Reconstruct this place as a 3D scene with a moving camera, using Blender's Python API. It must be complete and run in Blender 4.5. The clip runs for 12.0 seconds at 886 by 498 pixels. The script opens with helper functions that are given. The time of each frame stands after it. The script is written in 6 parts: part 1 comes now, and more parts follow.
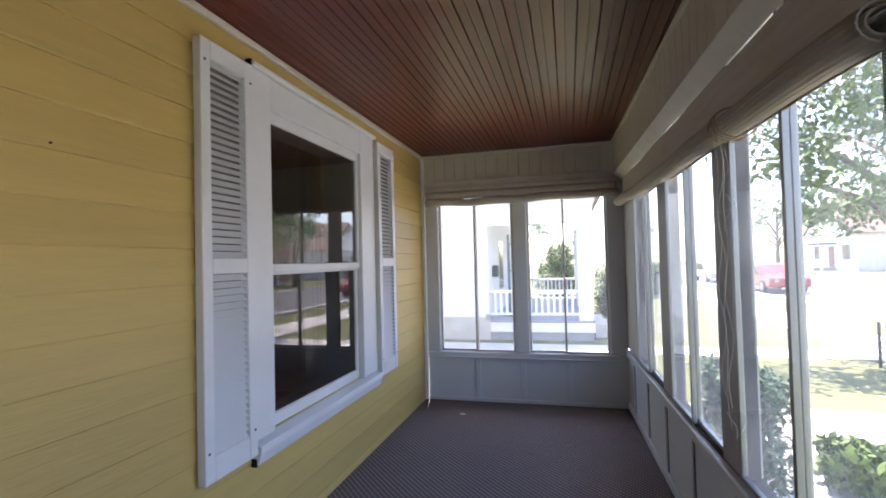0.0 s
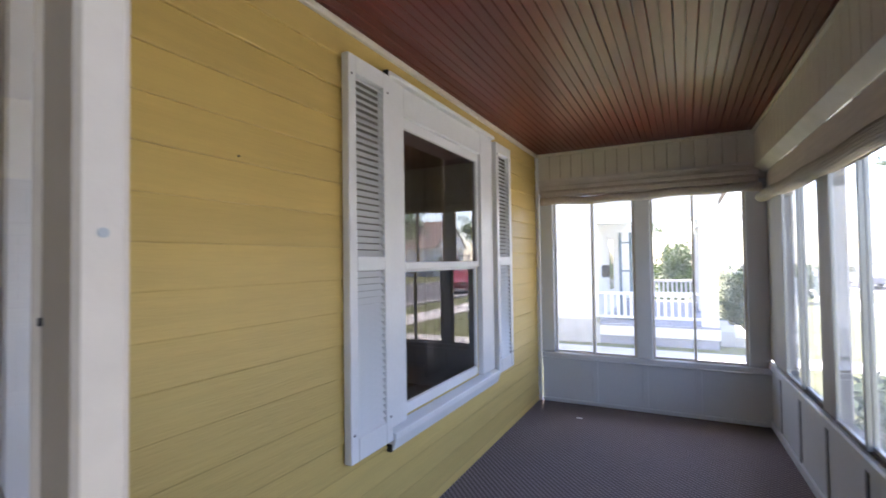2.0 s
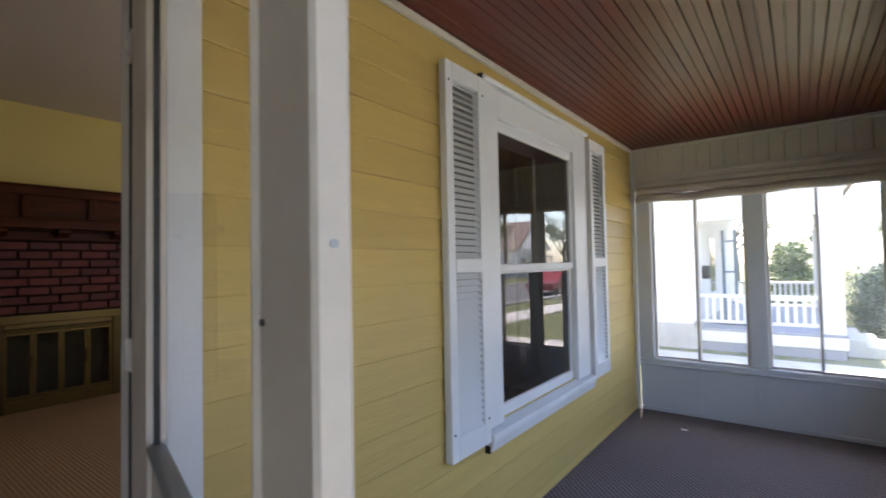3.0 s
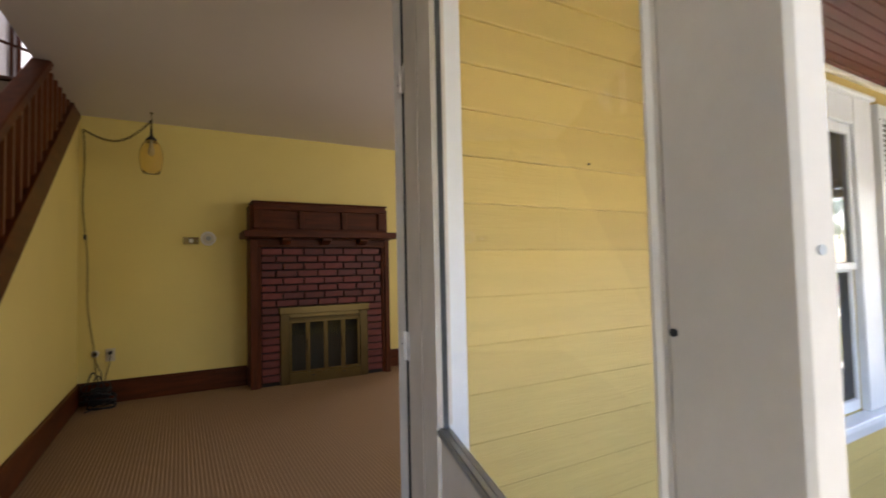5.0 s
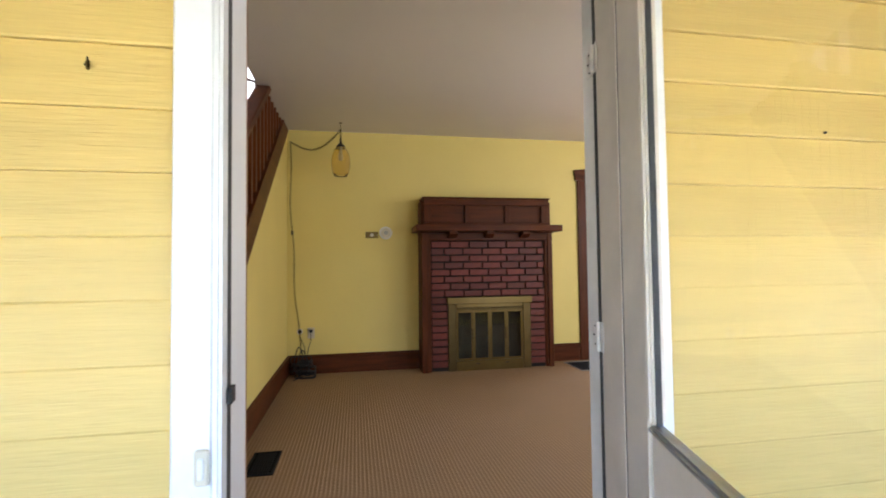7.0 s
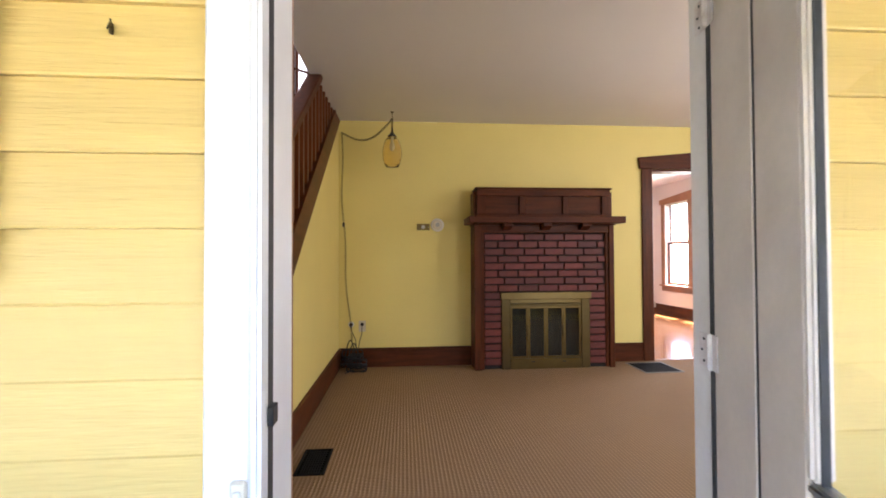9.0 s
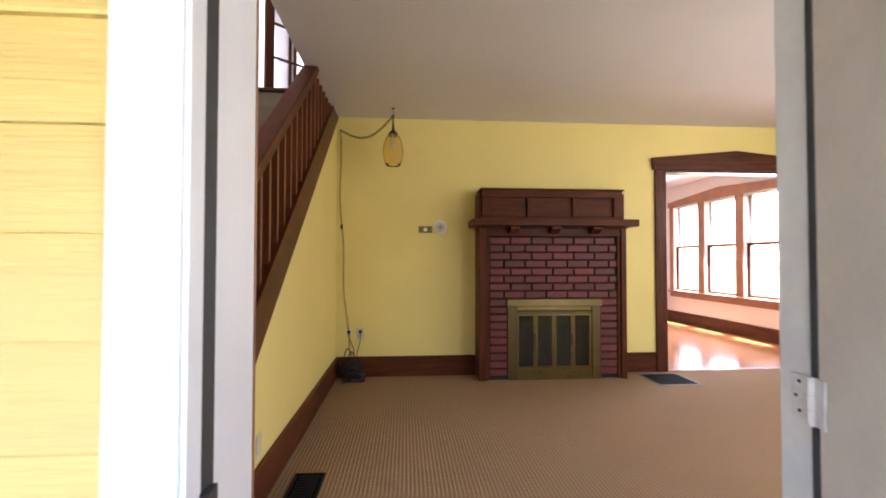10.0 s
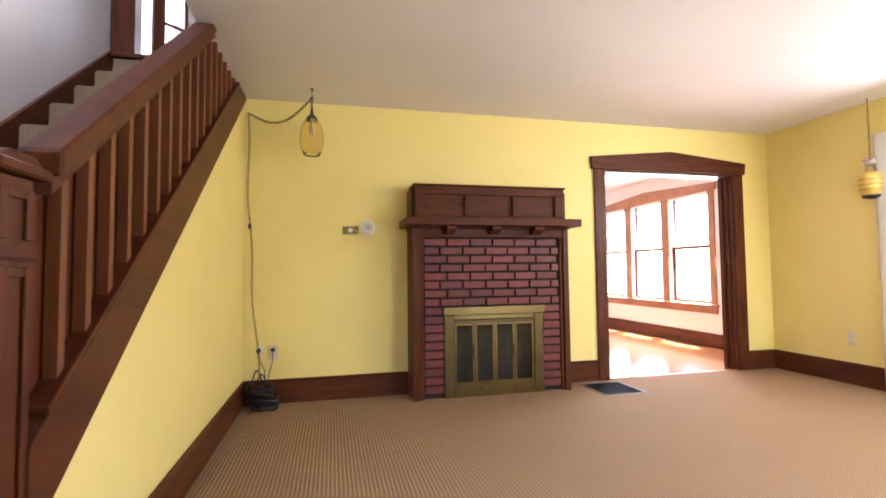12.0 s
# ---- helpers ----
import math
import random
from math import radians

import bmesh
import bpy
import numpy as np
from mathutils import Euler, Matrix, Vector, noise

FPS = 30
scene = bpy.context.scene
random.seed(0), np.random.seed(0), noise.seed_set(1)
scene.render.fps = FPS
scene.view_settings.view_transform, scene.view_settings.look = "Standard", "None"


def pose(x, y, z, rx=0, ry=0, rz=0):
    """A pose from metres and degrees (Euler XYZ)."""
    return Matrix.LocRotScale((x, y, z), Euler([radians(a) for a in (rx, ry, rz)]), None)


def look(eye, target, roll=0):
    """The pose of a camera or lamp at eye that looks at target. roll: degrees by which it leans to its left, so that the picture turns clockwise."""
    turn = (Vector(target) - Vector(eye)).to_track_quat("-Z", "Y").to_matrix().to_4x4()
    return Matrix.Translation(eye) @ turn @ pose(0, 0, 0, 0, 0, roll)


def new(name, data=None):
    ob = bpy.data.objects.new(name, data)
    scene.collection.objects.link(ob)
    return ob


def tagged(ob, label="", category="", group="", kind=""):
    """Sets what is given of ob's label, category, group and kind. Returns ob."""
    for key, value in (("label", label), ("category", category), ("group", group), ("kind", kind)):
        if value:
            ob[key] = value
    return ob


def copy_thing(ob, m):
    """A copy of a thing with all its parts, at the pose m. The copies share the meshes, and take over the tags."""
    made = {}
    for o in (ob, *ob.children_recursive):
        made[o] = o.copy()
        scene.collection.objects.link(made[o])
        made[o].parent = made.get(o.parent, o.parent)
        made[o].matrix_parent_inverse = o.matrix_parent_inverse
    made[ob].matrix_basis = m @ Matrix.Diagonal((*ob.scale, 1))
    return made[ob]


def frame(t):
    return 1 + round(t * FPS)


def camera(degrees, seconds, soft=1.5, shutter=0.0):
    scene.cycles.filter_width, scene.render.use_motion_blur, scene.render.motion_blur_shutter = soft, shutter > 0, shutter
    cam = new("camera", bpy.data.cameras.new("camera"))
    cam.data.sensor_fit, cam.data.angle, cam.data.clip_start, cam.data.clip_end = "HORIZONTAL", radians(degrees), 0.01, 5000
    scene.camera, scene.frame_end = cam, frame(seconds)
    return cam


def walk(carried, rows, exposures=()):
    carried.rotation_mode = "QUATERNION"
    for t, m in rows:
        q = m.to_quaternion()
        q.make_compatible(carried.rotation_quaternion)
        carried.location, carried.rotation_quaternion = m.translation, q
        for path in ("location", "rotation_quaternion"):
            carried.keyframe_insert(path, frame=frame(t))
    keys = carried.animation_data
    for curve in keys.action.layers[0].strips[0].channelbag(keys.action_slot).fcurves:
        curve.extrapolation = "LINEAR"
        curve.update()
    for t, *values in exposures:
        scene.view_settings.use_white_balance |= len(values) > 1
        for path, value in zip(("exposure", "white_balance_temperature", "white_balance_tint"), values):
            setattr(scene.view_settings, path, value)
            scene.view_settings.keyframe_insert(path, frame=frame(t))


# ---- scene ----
cam = camera(86.6, 12.0, soft=1.7, shutter=0.5)
PATH = [
    (0, (-0.359, -1.549, 1.046), (1.573, -1.033, 1.097), -1.48),
    (0.5, (-0.368, -1.530, 1.048), (1.542, -0.941, 1.100), -1.27),
    (1, (-0.376, -1.502, 1.052), (1.506, -0.825, 1.102), -1.01),
    (1.5, (-0.394, -1.479, 1.052), (1.445, -0.694, 1.103), -0.86),
    (2, (-0.420, -1.455, 1.053), (1.358, -0.540, 1.105), -0.80),
    (2.5, (-0.436, -1.422, 1.056), (1.262, -0.366, 1.112), -0.87),
    (3, (-0.457, -1.404, 1.057), (1.137, -0.198, 1.120), -1.11),
    (5, (-0.550, -1.314, 1.064), (0.426, 0.429, 1.147), -1.27),
    (5.5, (-0.578, -1.307, 1.065), (0.236, 0.519, 1.141), -1.20),
    (6, (-0.601, -1.294, 1.060), (0.049, 0.596, 1.134), -1.04),
    (6.5, (-0.620, -1.284, 1.053), (-0.120, 0.651, 1.128), -0.87),
    (7, (-0.633, -1.277, 1.047), (-0.266, 0.687, 1.118), -0.70),
    (7.5, (-0.646, -1.270, 1.041), (-0.380, 0.711, 1.106), -0.49),
    (9.5, (-0.654, -0.991, 1.070), (-0.495, 1.003, 1.106), -0.15),
    (10, (-0.648, -0.858, 1.078), (-0.491, 1.135, 1.127), 0.05),
    (10.5, (-0.664, -0.696, 1.056), (-0.428, 1.289, 1.129), 0.24),
    (11, (-0.657, -0.572, 1.014), (-0.328, 1.398, 1.120), 0.02),
    (11.5, (-0.645, -0.467, 1.029), (-0.232, 1.487, 1.128), -0.32),
    (12, (-0.618, -0.360, 1.019), (-0.156, 1.584, 1.114), -0.62),
]
walk(cam, [(t, look(eye, target, roll)) for t, eye, target, roll in PATH],
     exposures=[(0, 2.7, 6500, 24), (0.5, 2.7, 6500, 24), (1.5, 3.0, 6500, 24), (2, 2.95, 6500, 24), (3, 2.8, 6600, 20), (5, 3.75, 7000, 20), (5.5, 4.15, 7000, 18), (7, 4.62, 6450, 15), (9.5, 4.82, 6450, 21), (10.5, 4.95, 6400, 21), (11, 5.12, 6350, 22), (12, 5.5, 6250, 21)])

# ---- light ----
world = bpy.data.worlds.new("sky")
scene.world = world
world.use_nodes = True
wn = world.node_tree
bg = wn.nodes["Background"]
sky = wn.nodes.new("ShaderNodeTexSky")
sky.sky_type = "NISHITA"
sky.sun_disc = False
SUN_DIR = Vector((0.30, 0.07, 0.95)).normalized()
sky.sun_elevation = math.asin(SUN_DIR.z)
sky.sun_rotation = math.atan2(SUN_DIR.x, SUN_DIR.y)
wn.links.new(sky.outputs[0], bg.inputs[0])
bg.inputs[1].default_value = 0.15
sun = new("sun", bpy.data.lights.new("sun", "SUN"))
sun.data.energy = 4.5
sun.data.angle = radians(0.6)
sun.data.color = (1.0, 0.95, 0.87)
sun.matrix_world = look(SUN_DIR * 30, (0, 0, 0))


def area_lamp(name, eye, target, w, h, power, col=(0.86, 0.93, 1.0)):
    l = bpy.data.lights.new(name, "AREA")
    l.shape, l.size, l.size_y, l.energy, l.color = "RECTANGLE", w, h, power, col
    ob = new(name, l)
    ob.matrix_world = look(eye, target)
    return ob


# daylight standing in the openings of the rooms, then two added fill lamps
area_lamp("daylight_front_window", (1.83, 0.05, 1.05), (1.83, 3, 0.6), 0.85, 1.2, 0.85)
area_lamp("daylight_side_window", (3.85, 1.36, 1.76), (-0.1, 1.6, 0.6), 1.8, 0.7, 2.75, (1.0, 0.97, 0.94))
area_lamp("daylight_dining_windows", (4.35, 5.8, 1.34), (1.9, 5.8, 0.6), 2.7, 1.5, 5.2, (1.0, 0.98, 0.96))
# no window is known here: lamps added to brighten the stairs and landing
area_lamp("daylight_stair_window", (-1.77, 0.6, 3.74), (-1.82, 2.2, 2.1), 0.8, 1.0, 1.0)
area_lamp("daylight_landing", (-1.67, 4.8, 3.44), (-1.82, 2.8, 2.5), 0.9, 1.2, 1.2)

# ---- materials ----
MATS = {}


def mat(name, base, rough=0.6, metal=0.0, var=0.12, scale=6.0, bump=0.15, fine=120.0, stretch=(1, 1, 1), spec=0.5,
        island=0.0, trans=0.0, coat=0.0, stain=None, stain_amount=0.0, emit=0.0):
    """A painted, wooden, stone or cloth surface with variation at two scales."""
    m = bpy.data.materials.new(name)
    m.use_nodes = True
    n, l = m.node_tree.nodes, m.node_tree.links
    b = n["Principled BSDF"]
    tc = n.new("ShaderNodeTexCoord")
    mp = n.new("ShaderNodeMapping")
    mp.inputs["Scale"].default_value = stretch
    l.new(tc.outputs["Object"], mp.inputs[0])
    big = n.new("ShaderNodeTexNoise")
    big.inputs["Scale"].default_value, big.inputs["Detail"].default_value = scale, 6
    sm = n.new("ShaderNodeTexNoise")
    sm.inputs["Scale"].default_value, sm.inputs["Detail"].default_value = fine, 3
    for t in (big, sm):
        l.new(mp.outputs[0], t.inputs["Vector"])
    mix = n.new("ShaderNodeMix")
    mix.data_type = "FLOAT"
    mix.inputs[0].default_value = 0.35
    l.new(big.outputs[0], mix.inputs[2])
    l.new(sm.outputs[0], mix.inputs[3])
    ramp = n.new("ShaderNodeMapRange")
    ramp.inputs[1].default_value, ramp.inputs[2].default_value = 0.3, 0.7
    ramp.inputs[3].default_value, ramp.inputs[4].default_value = 1 - var, 1 + var
    l.new(mix.outputs[0], ramp.inputs[0])
    value = ramp.outputs[0]
    if island:
        oi = n.new("ShaderNodeObjectInfo")
        r2 = n.new("ShaderNodeMapRange")
        r2.inputs[3].default_value, r2.inputs[4].default_value = 1 - island, 1 + island
        l.new(oi.outputs["Random"], r2.inputs[0])
        mu = n.new("ShaderNodeMath")
        mu.operation = "MULTIPLY"
        l.new(value, mu.inputs[0])
        l.new(r2.outputs[0], mu.inputs[1])
        value = mu.outputs[0]
    vm = n.new("ShaderNodeVectorMath")
    vm.operation = "SCALE"
    vm.inputs[0].default_value = base[:3]
    l.new(value, vm.inputs["Scale"])
    colour = vm.outputs[0]
    if stain:
        sn = n.new("ShaderNodeTexNoise")
        sn.inputs["Scale"].default_value, sn.inputs["Detail"].default_value = scale * 0.45, 8
        l.new(tc.outputs["Object"], sn.inputs["Vector"])
        sr = n.new("ShaderNodeMapRange")
        sr.inputs[1].default_value, sr.inputs[2].default_value = 0.5, 0.75
        sr.inputs[4].default_value = stain_amount
        l.new(sn.outputs[0], sr.inputs[0])
        cm = n.new("ShaderNodeMix")
        cm.data_type = "RGBA"
        l.new(sr.outputs[0], cm.inputs[0])
        l.new(colour, cm.inputs[6])
        cm.inputs[7].default_value = (*stain, 1)
        colour = cm.outputs[2]
    l.new(colour, b.inputs["Base Color"])
    rr = n.new("ShaderNodeMapRange")
    rr.inputs[3].default_value, rr.inputs[4].default_value = max(rough - 0.08, 0.02), min(rough + 0.08, 1)
    l.new(sm.outputs[0], rr.inputs[0])
    l.new(rr.outputs[0], b.inputs["Roughness"])
    b.inputs["Metallic"].default_value = metal
    b.inputs["Specular IOR Level"].default_value = spec
    b.inputs["Coat Weight"].default_value = coat
    b.inputs["Coat Roughness"].default_value = 0.12
    if trans:
        b.inputs["Transmission Weight"].default_value = trans
    if emit:
        b.inputs["Emission Color"].default_value = (*base[:3], 1)
        b.inputs["Emission Strength"].default_value = emit
    if bump:
        bp = n.new("ShaderNodeBump")
        bp.inputs["Strength"].default_value, bp.inputs["Distance"].default_value = bump, 0.004
        l.new(mix.outputs[0], bp.inputs["Height"])
        l.new(bp.outputs[0], b.inputs["Normal"])
    MATS[name] = m
    return m


def woven(name, a, c, size, ang, rough=0.95, depth=0.6):
    """A looped carpet: rows of small loops in two tones, with worn patches."""
    m = mat(name, a, rough, var=0.10, scale=2.2, bump=0, fine=240, spec=0.1)
    n, l = m.node_tree.nodes, m.node_tree.links
    b = n["Principled BSDF"]
    tc = n.new("ShaderNodeTexCoord")
    mp = n.new("ShaderNodeMapping")
    mp.inputs["Rotation"].default_value = (0, 0, radians(ang))
    l.new(tc.outputs["Object"], mp.inputs[0])
    ws = []
    for d, s in (("X", size), ("Y", size * 0.72)):
        w = n.new("ShaderNodeTexWave")
        w.bands_direction = d
        w.inputs["Scale"].default_value = 0.314 / s
        w.inputs["Distortion"].default_value = 0.25
        w.inputs["Detail"].default_value = 1
        w.inputs["Detail Scale"].default_value = 4
        l.new(mp.outputs[0], w.inputs[0])
        ws.append(w)
    mu = n.new("ShaderNodeMath")
    mu.operation = "MULTIPLY"
    l.new(ws[0].outputs["Fac"], mu.inputs[0])
    l.new(ws[1].outputs["Fac"], mu.inputs[1])
    old = b.inputs["Base Color"].links[0].from_socket
    cm = n.new("ShaderNodeMix")
    cm.data_type, cm.blend_type = "RGBA", "MIX"
    l.new(mu.outputs[0], cm.inputs[0])
    cm.inputs[6].default_value = (*c, 1)
    l.new(old, cm.inputs[7])
    l.new(cm.outputs[2], b.inputs["Base Color"])
    bp = n.new("ShaderNodeBump")
    bp.inputs["Strength"].default_value, bp.inputs["Distance"].default_value = depth, 0.006
    l.new(mu.outputs[0], bp.inputs["Height"])
    l.new(bp.outputs[0], b.inputs["Normal"])
    return m


def glass(name, tint=(1, 1, 1), rough=0.0, veil=0.0, slant=0.9, head_on=0.042):
    """Window glass: clear, with the mirror gloss of a pane, stronger at a slant."""
    m = bpy.data.materials.new(name)
    m.use_nodes = True
    n, l = m.node_tree.nodes, m.node_tree.links
    n.remove(n["Principled BSDF"])
    tr = n.new("ShaderNodeBsdfTransparent")
    tr.inputs[0].default_value = (*tint, 1)
    gl = n.new("ShaderNodeBsdfGlossy")
    gl.inputs["Roughness"].default_value = rough
    lw = n.new("ShaderNodeLayerWeight")
    lw.inputs[0].default_value = 0.5
    pw = n.new("ShaderNodeMath")
    pw.operation = "POWER"
    pw.inputs[1].default_value = 5.0
    ma = n.new("ShaderNodeMath")
    ma.operation = "MULTIPLY_ADD"
    ma.inputs[1].default_value, ma.inputs[2].default_value = slant, head_on
    l.new(lw.outputs["Facing"], pw.inputs[0])
    l.new(pw.outputs[0], ma.inputs[0])
    mx = n.new("ShaderNodeMixShader")
    l.new(ma.outputs[0], mx.inputs[0])
    l.new(tr.outputs[0], mx.inputs[1])
    l.new(gl.outputs[0], mx.inputs[2])
    out = mx.outputs[0]
    if veil:
        # a pale film added to the glass as bright haze, catching the daylight
        df = n.new("ShaderNodeBsdfTranslucent")
        df.inputs[0].default_value = (0.85, 0.87, 0.88, 1)
        ns = n.new("ShaderNodeTexNoise")
        ns.inputs["Scale"].default_value, ns.inputs["Detail"].default_value = 3.0, 6
        tc = n.new("ShaderNodeTexCoord")
        l.new(tc.outputs["Object"], ns.inputs["Vector"])
        mr = n.new("ShaderNodeMapRange")
        mr.inputs[1].default_value, mr.inputs[2].default_value = 0.3, 0.75
        mr.inputs[3].default_value, mr.inputs[4].default_value = veil * 0.4, veil * 1.9
        l.new(ns.outputs[0], mr.inputs[0])
        m2 = n.new("ShaderNodeMixShader")
        l.new(mr.outputs[0], m2.inputs[0])
        l.new(out, m2.inputs[1])
        l.new(df.outputs[0], m2.inputs[2])
        out = m2.outputs[0]
    l.new(out, n["Material Output"].inputs[0])
    MATS[name] = m
    return m


SIDING = mat("yellow_siding_paint", (0.585, 0.42, 0.135), 0.5, var=0.07, scale=3, fine=22, stretch=(0.55, 4, 8), bump=0.9, island=0.05)
WHITE = mat("white_gloss_paint", (0.74, 0.75, 0.76), 0.42, var=0.05, scale=5, bump=0.12, fine=70, stain=(0.5, 0.49, 0.46), stain_amount=0.25)
OLDWHITE = mat("worn_white_paint", (0.60, 0.565, 0.52), 0.5, var=0.08, scale=7, bump=0.3, fine=60, stain=(0.33, 0.31, 0.28), stain_amount=0.45)
GREYWHITE = mat("grey_white_panel_paint", (0.60, 0.63, 0.66), 0.45, var=0.05, scale=3, bump=0.1, fine=80)
CREAM = mat("cream_beadboard_paint", (0.62, 0.58, 0.50), 0.5, var=0.06, scale=5, bump=0.15, fine=90)
MAROON = mat("maroon_gloss_board", (0.115, 0.016, 0.011), 0.36, var=0.25, scale=3, fine=50, stretch=(0.6, 8, 8), bump=0.3, coat=0.06, spec=0.45)
YWALL = mat("yellow_plaster_paint", (0.75, 0.625, 0.215), 0.6, var=0.04, scale=1.6, bump=0.12, fine=90)
CEIL = mat("white_ceiling_paint", (0.72, 0.68, 0.67), 0.7, var=0.03, scale=1.2, bump=0.1, fine=110)
GREYWALL = mat("pale_grey_plaster", (0.66, 0.63, 0.63), 0.7, var=0.04, scale=1.5, bump=0.12, fine=90)
PINKWALL = mat("pale_pink_plaster", (0.74, 0.66, 0.63), 0.65, var=0.03, scale=1.5, bump=0.1, fine=90)
WOOD = mat("dark_red_oak", (0.080, 0.021, 0.007), 0.42, var=0.55, scale=5, fine=70, stretch=(5, 5, 0.5), bump=0.25, coat=0.02, spec=0.16)
WOODH = mat("dark_red_oak_lying", (0.080, 0.021, 0.007), 0.42, var=0.55, scale=5, fine=70, stretch=(0.5, 5, 6), bump=0.25, coat=0.02, spec=0.16)
WOODY = mat("dark_red_oak_along", (0.080, 0.021, 0.007), 0.42, var=0.55, scale=5, fine=70, stretch=(5, 0.5, 3), bump=0.25, coat=0.02, spec=0.16)
MEDOAK = mat("medium_oak_trim", (0.29, 0.125, 0.058), 0.4, var=0.3, scale=5, fine=70, stretch=(5, 1, 1), bump=0.2)
FLOORWOOD = mat("orange_oak_floor", (0.36, 0.15, 0.055), 0.16, var=0.25, scale=6, fine=60, stretch=(6, 0.6, 1), bump=0.08, coat=0.4, island=0.12)
BALUSTER = mat("lighter_oak_slat", (0.15, 0.048, 0.018), 0.42, var=0.3, scale=5, fine=70, stretch=(5, 5, 0.5), bump=0.2, spec=0.35)
BRICK = mat("dark_red_glazed_brick", (0.115, 0.017, 0.013), 0.55, var=0.3, scale=14, fine=120, bump=0.5, island=0.28)
MORTAR = mat("black_mortar", (0.018, 0.014, 0.013), 0.9, var=0.3, scale=20, bump=0.5)
BRASS = mat("aged_brass", (0.17, 0.125, 0.05), 0.36, metal=1.0, var=0.15, scale=8, bump=0.05, fine=200)
DBRASS = mat("dark_brass", (0.12, 0.09, 0.04), 0.42, metal=1.0, var=0.15, scale=8, bump=0.05, fine=200)
BLACKM = mat("black_metal", (0.02, 0.02, 0.022), 0.5, metal=0.3, var=0.2, bump=0.1)
SOOT = mat("sooty_firebox", (0.02, 0.019, 0.018), 0.9, var=0.3, bump=0.3)
STEEL = mat("worn_steel_hinge", (0.55, 0.52, 0.49), 0.4, metal=0.8, var=0.25, scale=40, bump=0.3, stain=(0.3, 0.12, 0.07), stain_amount=0.8)
HINGEPAINT = mat("rust_spotted_painted_hinge", (0.56, 0.51, 0.47), 0.5, metal=0.0, var=0.15, scale=40, bump=0.4, stain=(0.26, 0.12, 0.09), stain_amount=0.7)
ALU = mat("grey_aluminium_track", (0.33, 0.34, 0.34), 0.4, metal=0.7, var=0.1, bump=0.05)
# the front posts' backlit side, its shade put into the paint colour
POSTSHADE = mat("backlit_post_grey", (0.34, 0.33, 0.31), 0.55, var=0.12, scale=6, bump=0.2, fine=70, stretch=(4, 4, 0.6))
# dark rubber, also used for strips that draw shade in gaps
DARKSTRIP = mat("dark_gasket_and_gap_shade", (0.03, 0.03, 0.03), 0.7, var=0.2, bump=0.1)
BLIND = mat("woven_cream_shade", (0.52, 0.47, 0.42), 0.85, var=0.12, scale=8, fine=140, stretch=(0.6, 6, 6), bump=0.6)
BLINDF = mat("woven_tan_shade", (0.40, 0.36, 0.30), 0.9, var=0.18, scale=8, fine=110, stretch=(0.6, 14, 14), bump=0.9)
ROPE = mat("tan_cord", (0.34, 0.22, 0.10), 0.9, var=0.2, fine=300, bump=0.5)
CORD = mat("white_pull_cord", (0.5, 0.49, 0.46), 0.8, var=0.1, bump=0.2)
SHEER = mat("white_sheer_cloth", (0.72, 0.70, 0.66), 0.9, var=0.06, scale=4, fine=160, stretch=(6, 6, 0.5), bump=0.3)
TANCLOTH = mat("tan_drape_cloth", (0.36, 0.31, 0.24), 0.95, var=0.12, scale=4, fine=160, stretch=(8, 8, 0.4), bump=0.3)
PLATE = mat("cream_plastic", (0.60, 0.55, 0.44), 0.4, var=0.05, bump=0.03)
WPLAST = mat("white_plastic", (0.75, 0.74, 0.72), 0.35, var=0.03, bump=0.03)
RUBBER = mat("black_cable_rubber", (0.012, 0.013, 0.018), 0.5, var=0.2, bump=0.1)
CHAIN = mat("dark_bronze_chain", (0.06, 0.045, 0.025), 0.45, metal=0.9, var=0.2, bump=0.1)
CHAING = mat("antique_brass_chain", (0.15, 0.105, 0.03), 0.45, metal=0.9, var=0.2, bump=0.1)
PORCHCARPET = woven("grey_brown_outdoor_carpet", (0.36, 0.31, 0.305), (0.11, 0.092, 0.092), 0.023, 45, depth=0.7)
TANCARPET = woven("tan_looped_carpet", (0.40, 0.265, 0.155), (0.25, 0.16, 0.088), 0.022, 0, depth=0.55)
STAIRCARPET = woven("grey_tan_stair_carpet", (0.30, 0.235, 0.165), (0.19, 0.14, 0.09), 0.015, 0, depth=0.5)
PANE = glass("window_glass")
STORMGLASS = glass("storm_door_glass", slant=0.12, head_on=0.03)
# both front window panes are tinted so the room behind looks dark
DIMPANE = glass("room_dimming_glass", (0.30, 0.30, 0.31), head_on=0.09)
DULLPANE = glass("room_dimming_glass_upper", (0.55, 0.55, 0.55), head_on=0.14)
STORMPAINT = mat("worn_warm_white_paint", (0.60, 0.525, 0.445), 0.5, var=0.08, scale=7, bump=0.3, fine=60, stain=(0.33, 0.29, 0.24), stain_amount=0.45)
VOID = mat("duct_darkness", (0.006, 0.006, 0.006), 0.95, var=0.2, bump=0, spec=0.05)
VENTIRON = mat("black_iron_grille", (0.012, 0.012, 0.013), 0.8, var=0.2, bump=0.1, spec=0.15)
VEILED = glass("veiled_porch_glass", veil=0.055)
FIREGLASS = glass("smoked_fire_glass", (0.62, 0.65, 0.64), 0.05)
GRASS = mat("sunlit_lawn", (0.10, 0.11, 0.035), 0.9, var=0.3, scale=1.5, fine=40, bump=0.8, stain=(0.10, 0.12, 0.04), stain_amount=0.5)
ASPHALT = mat("street_asphalt", (0.12, 0.12, 0.12), 0.9, var=0.2, scale=2, bump=0.5)
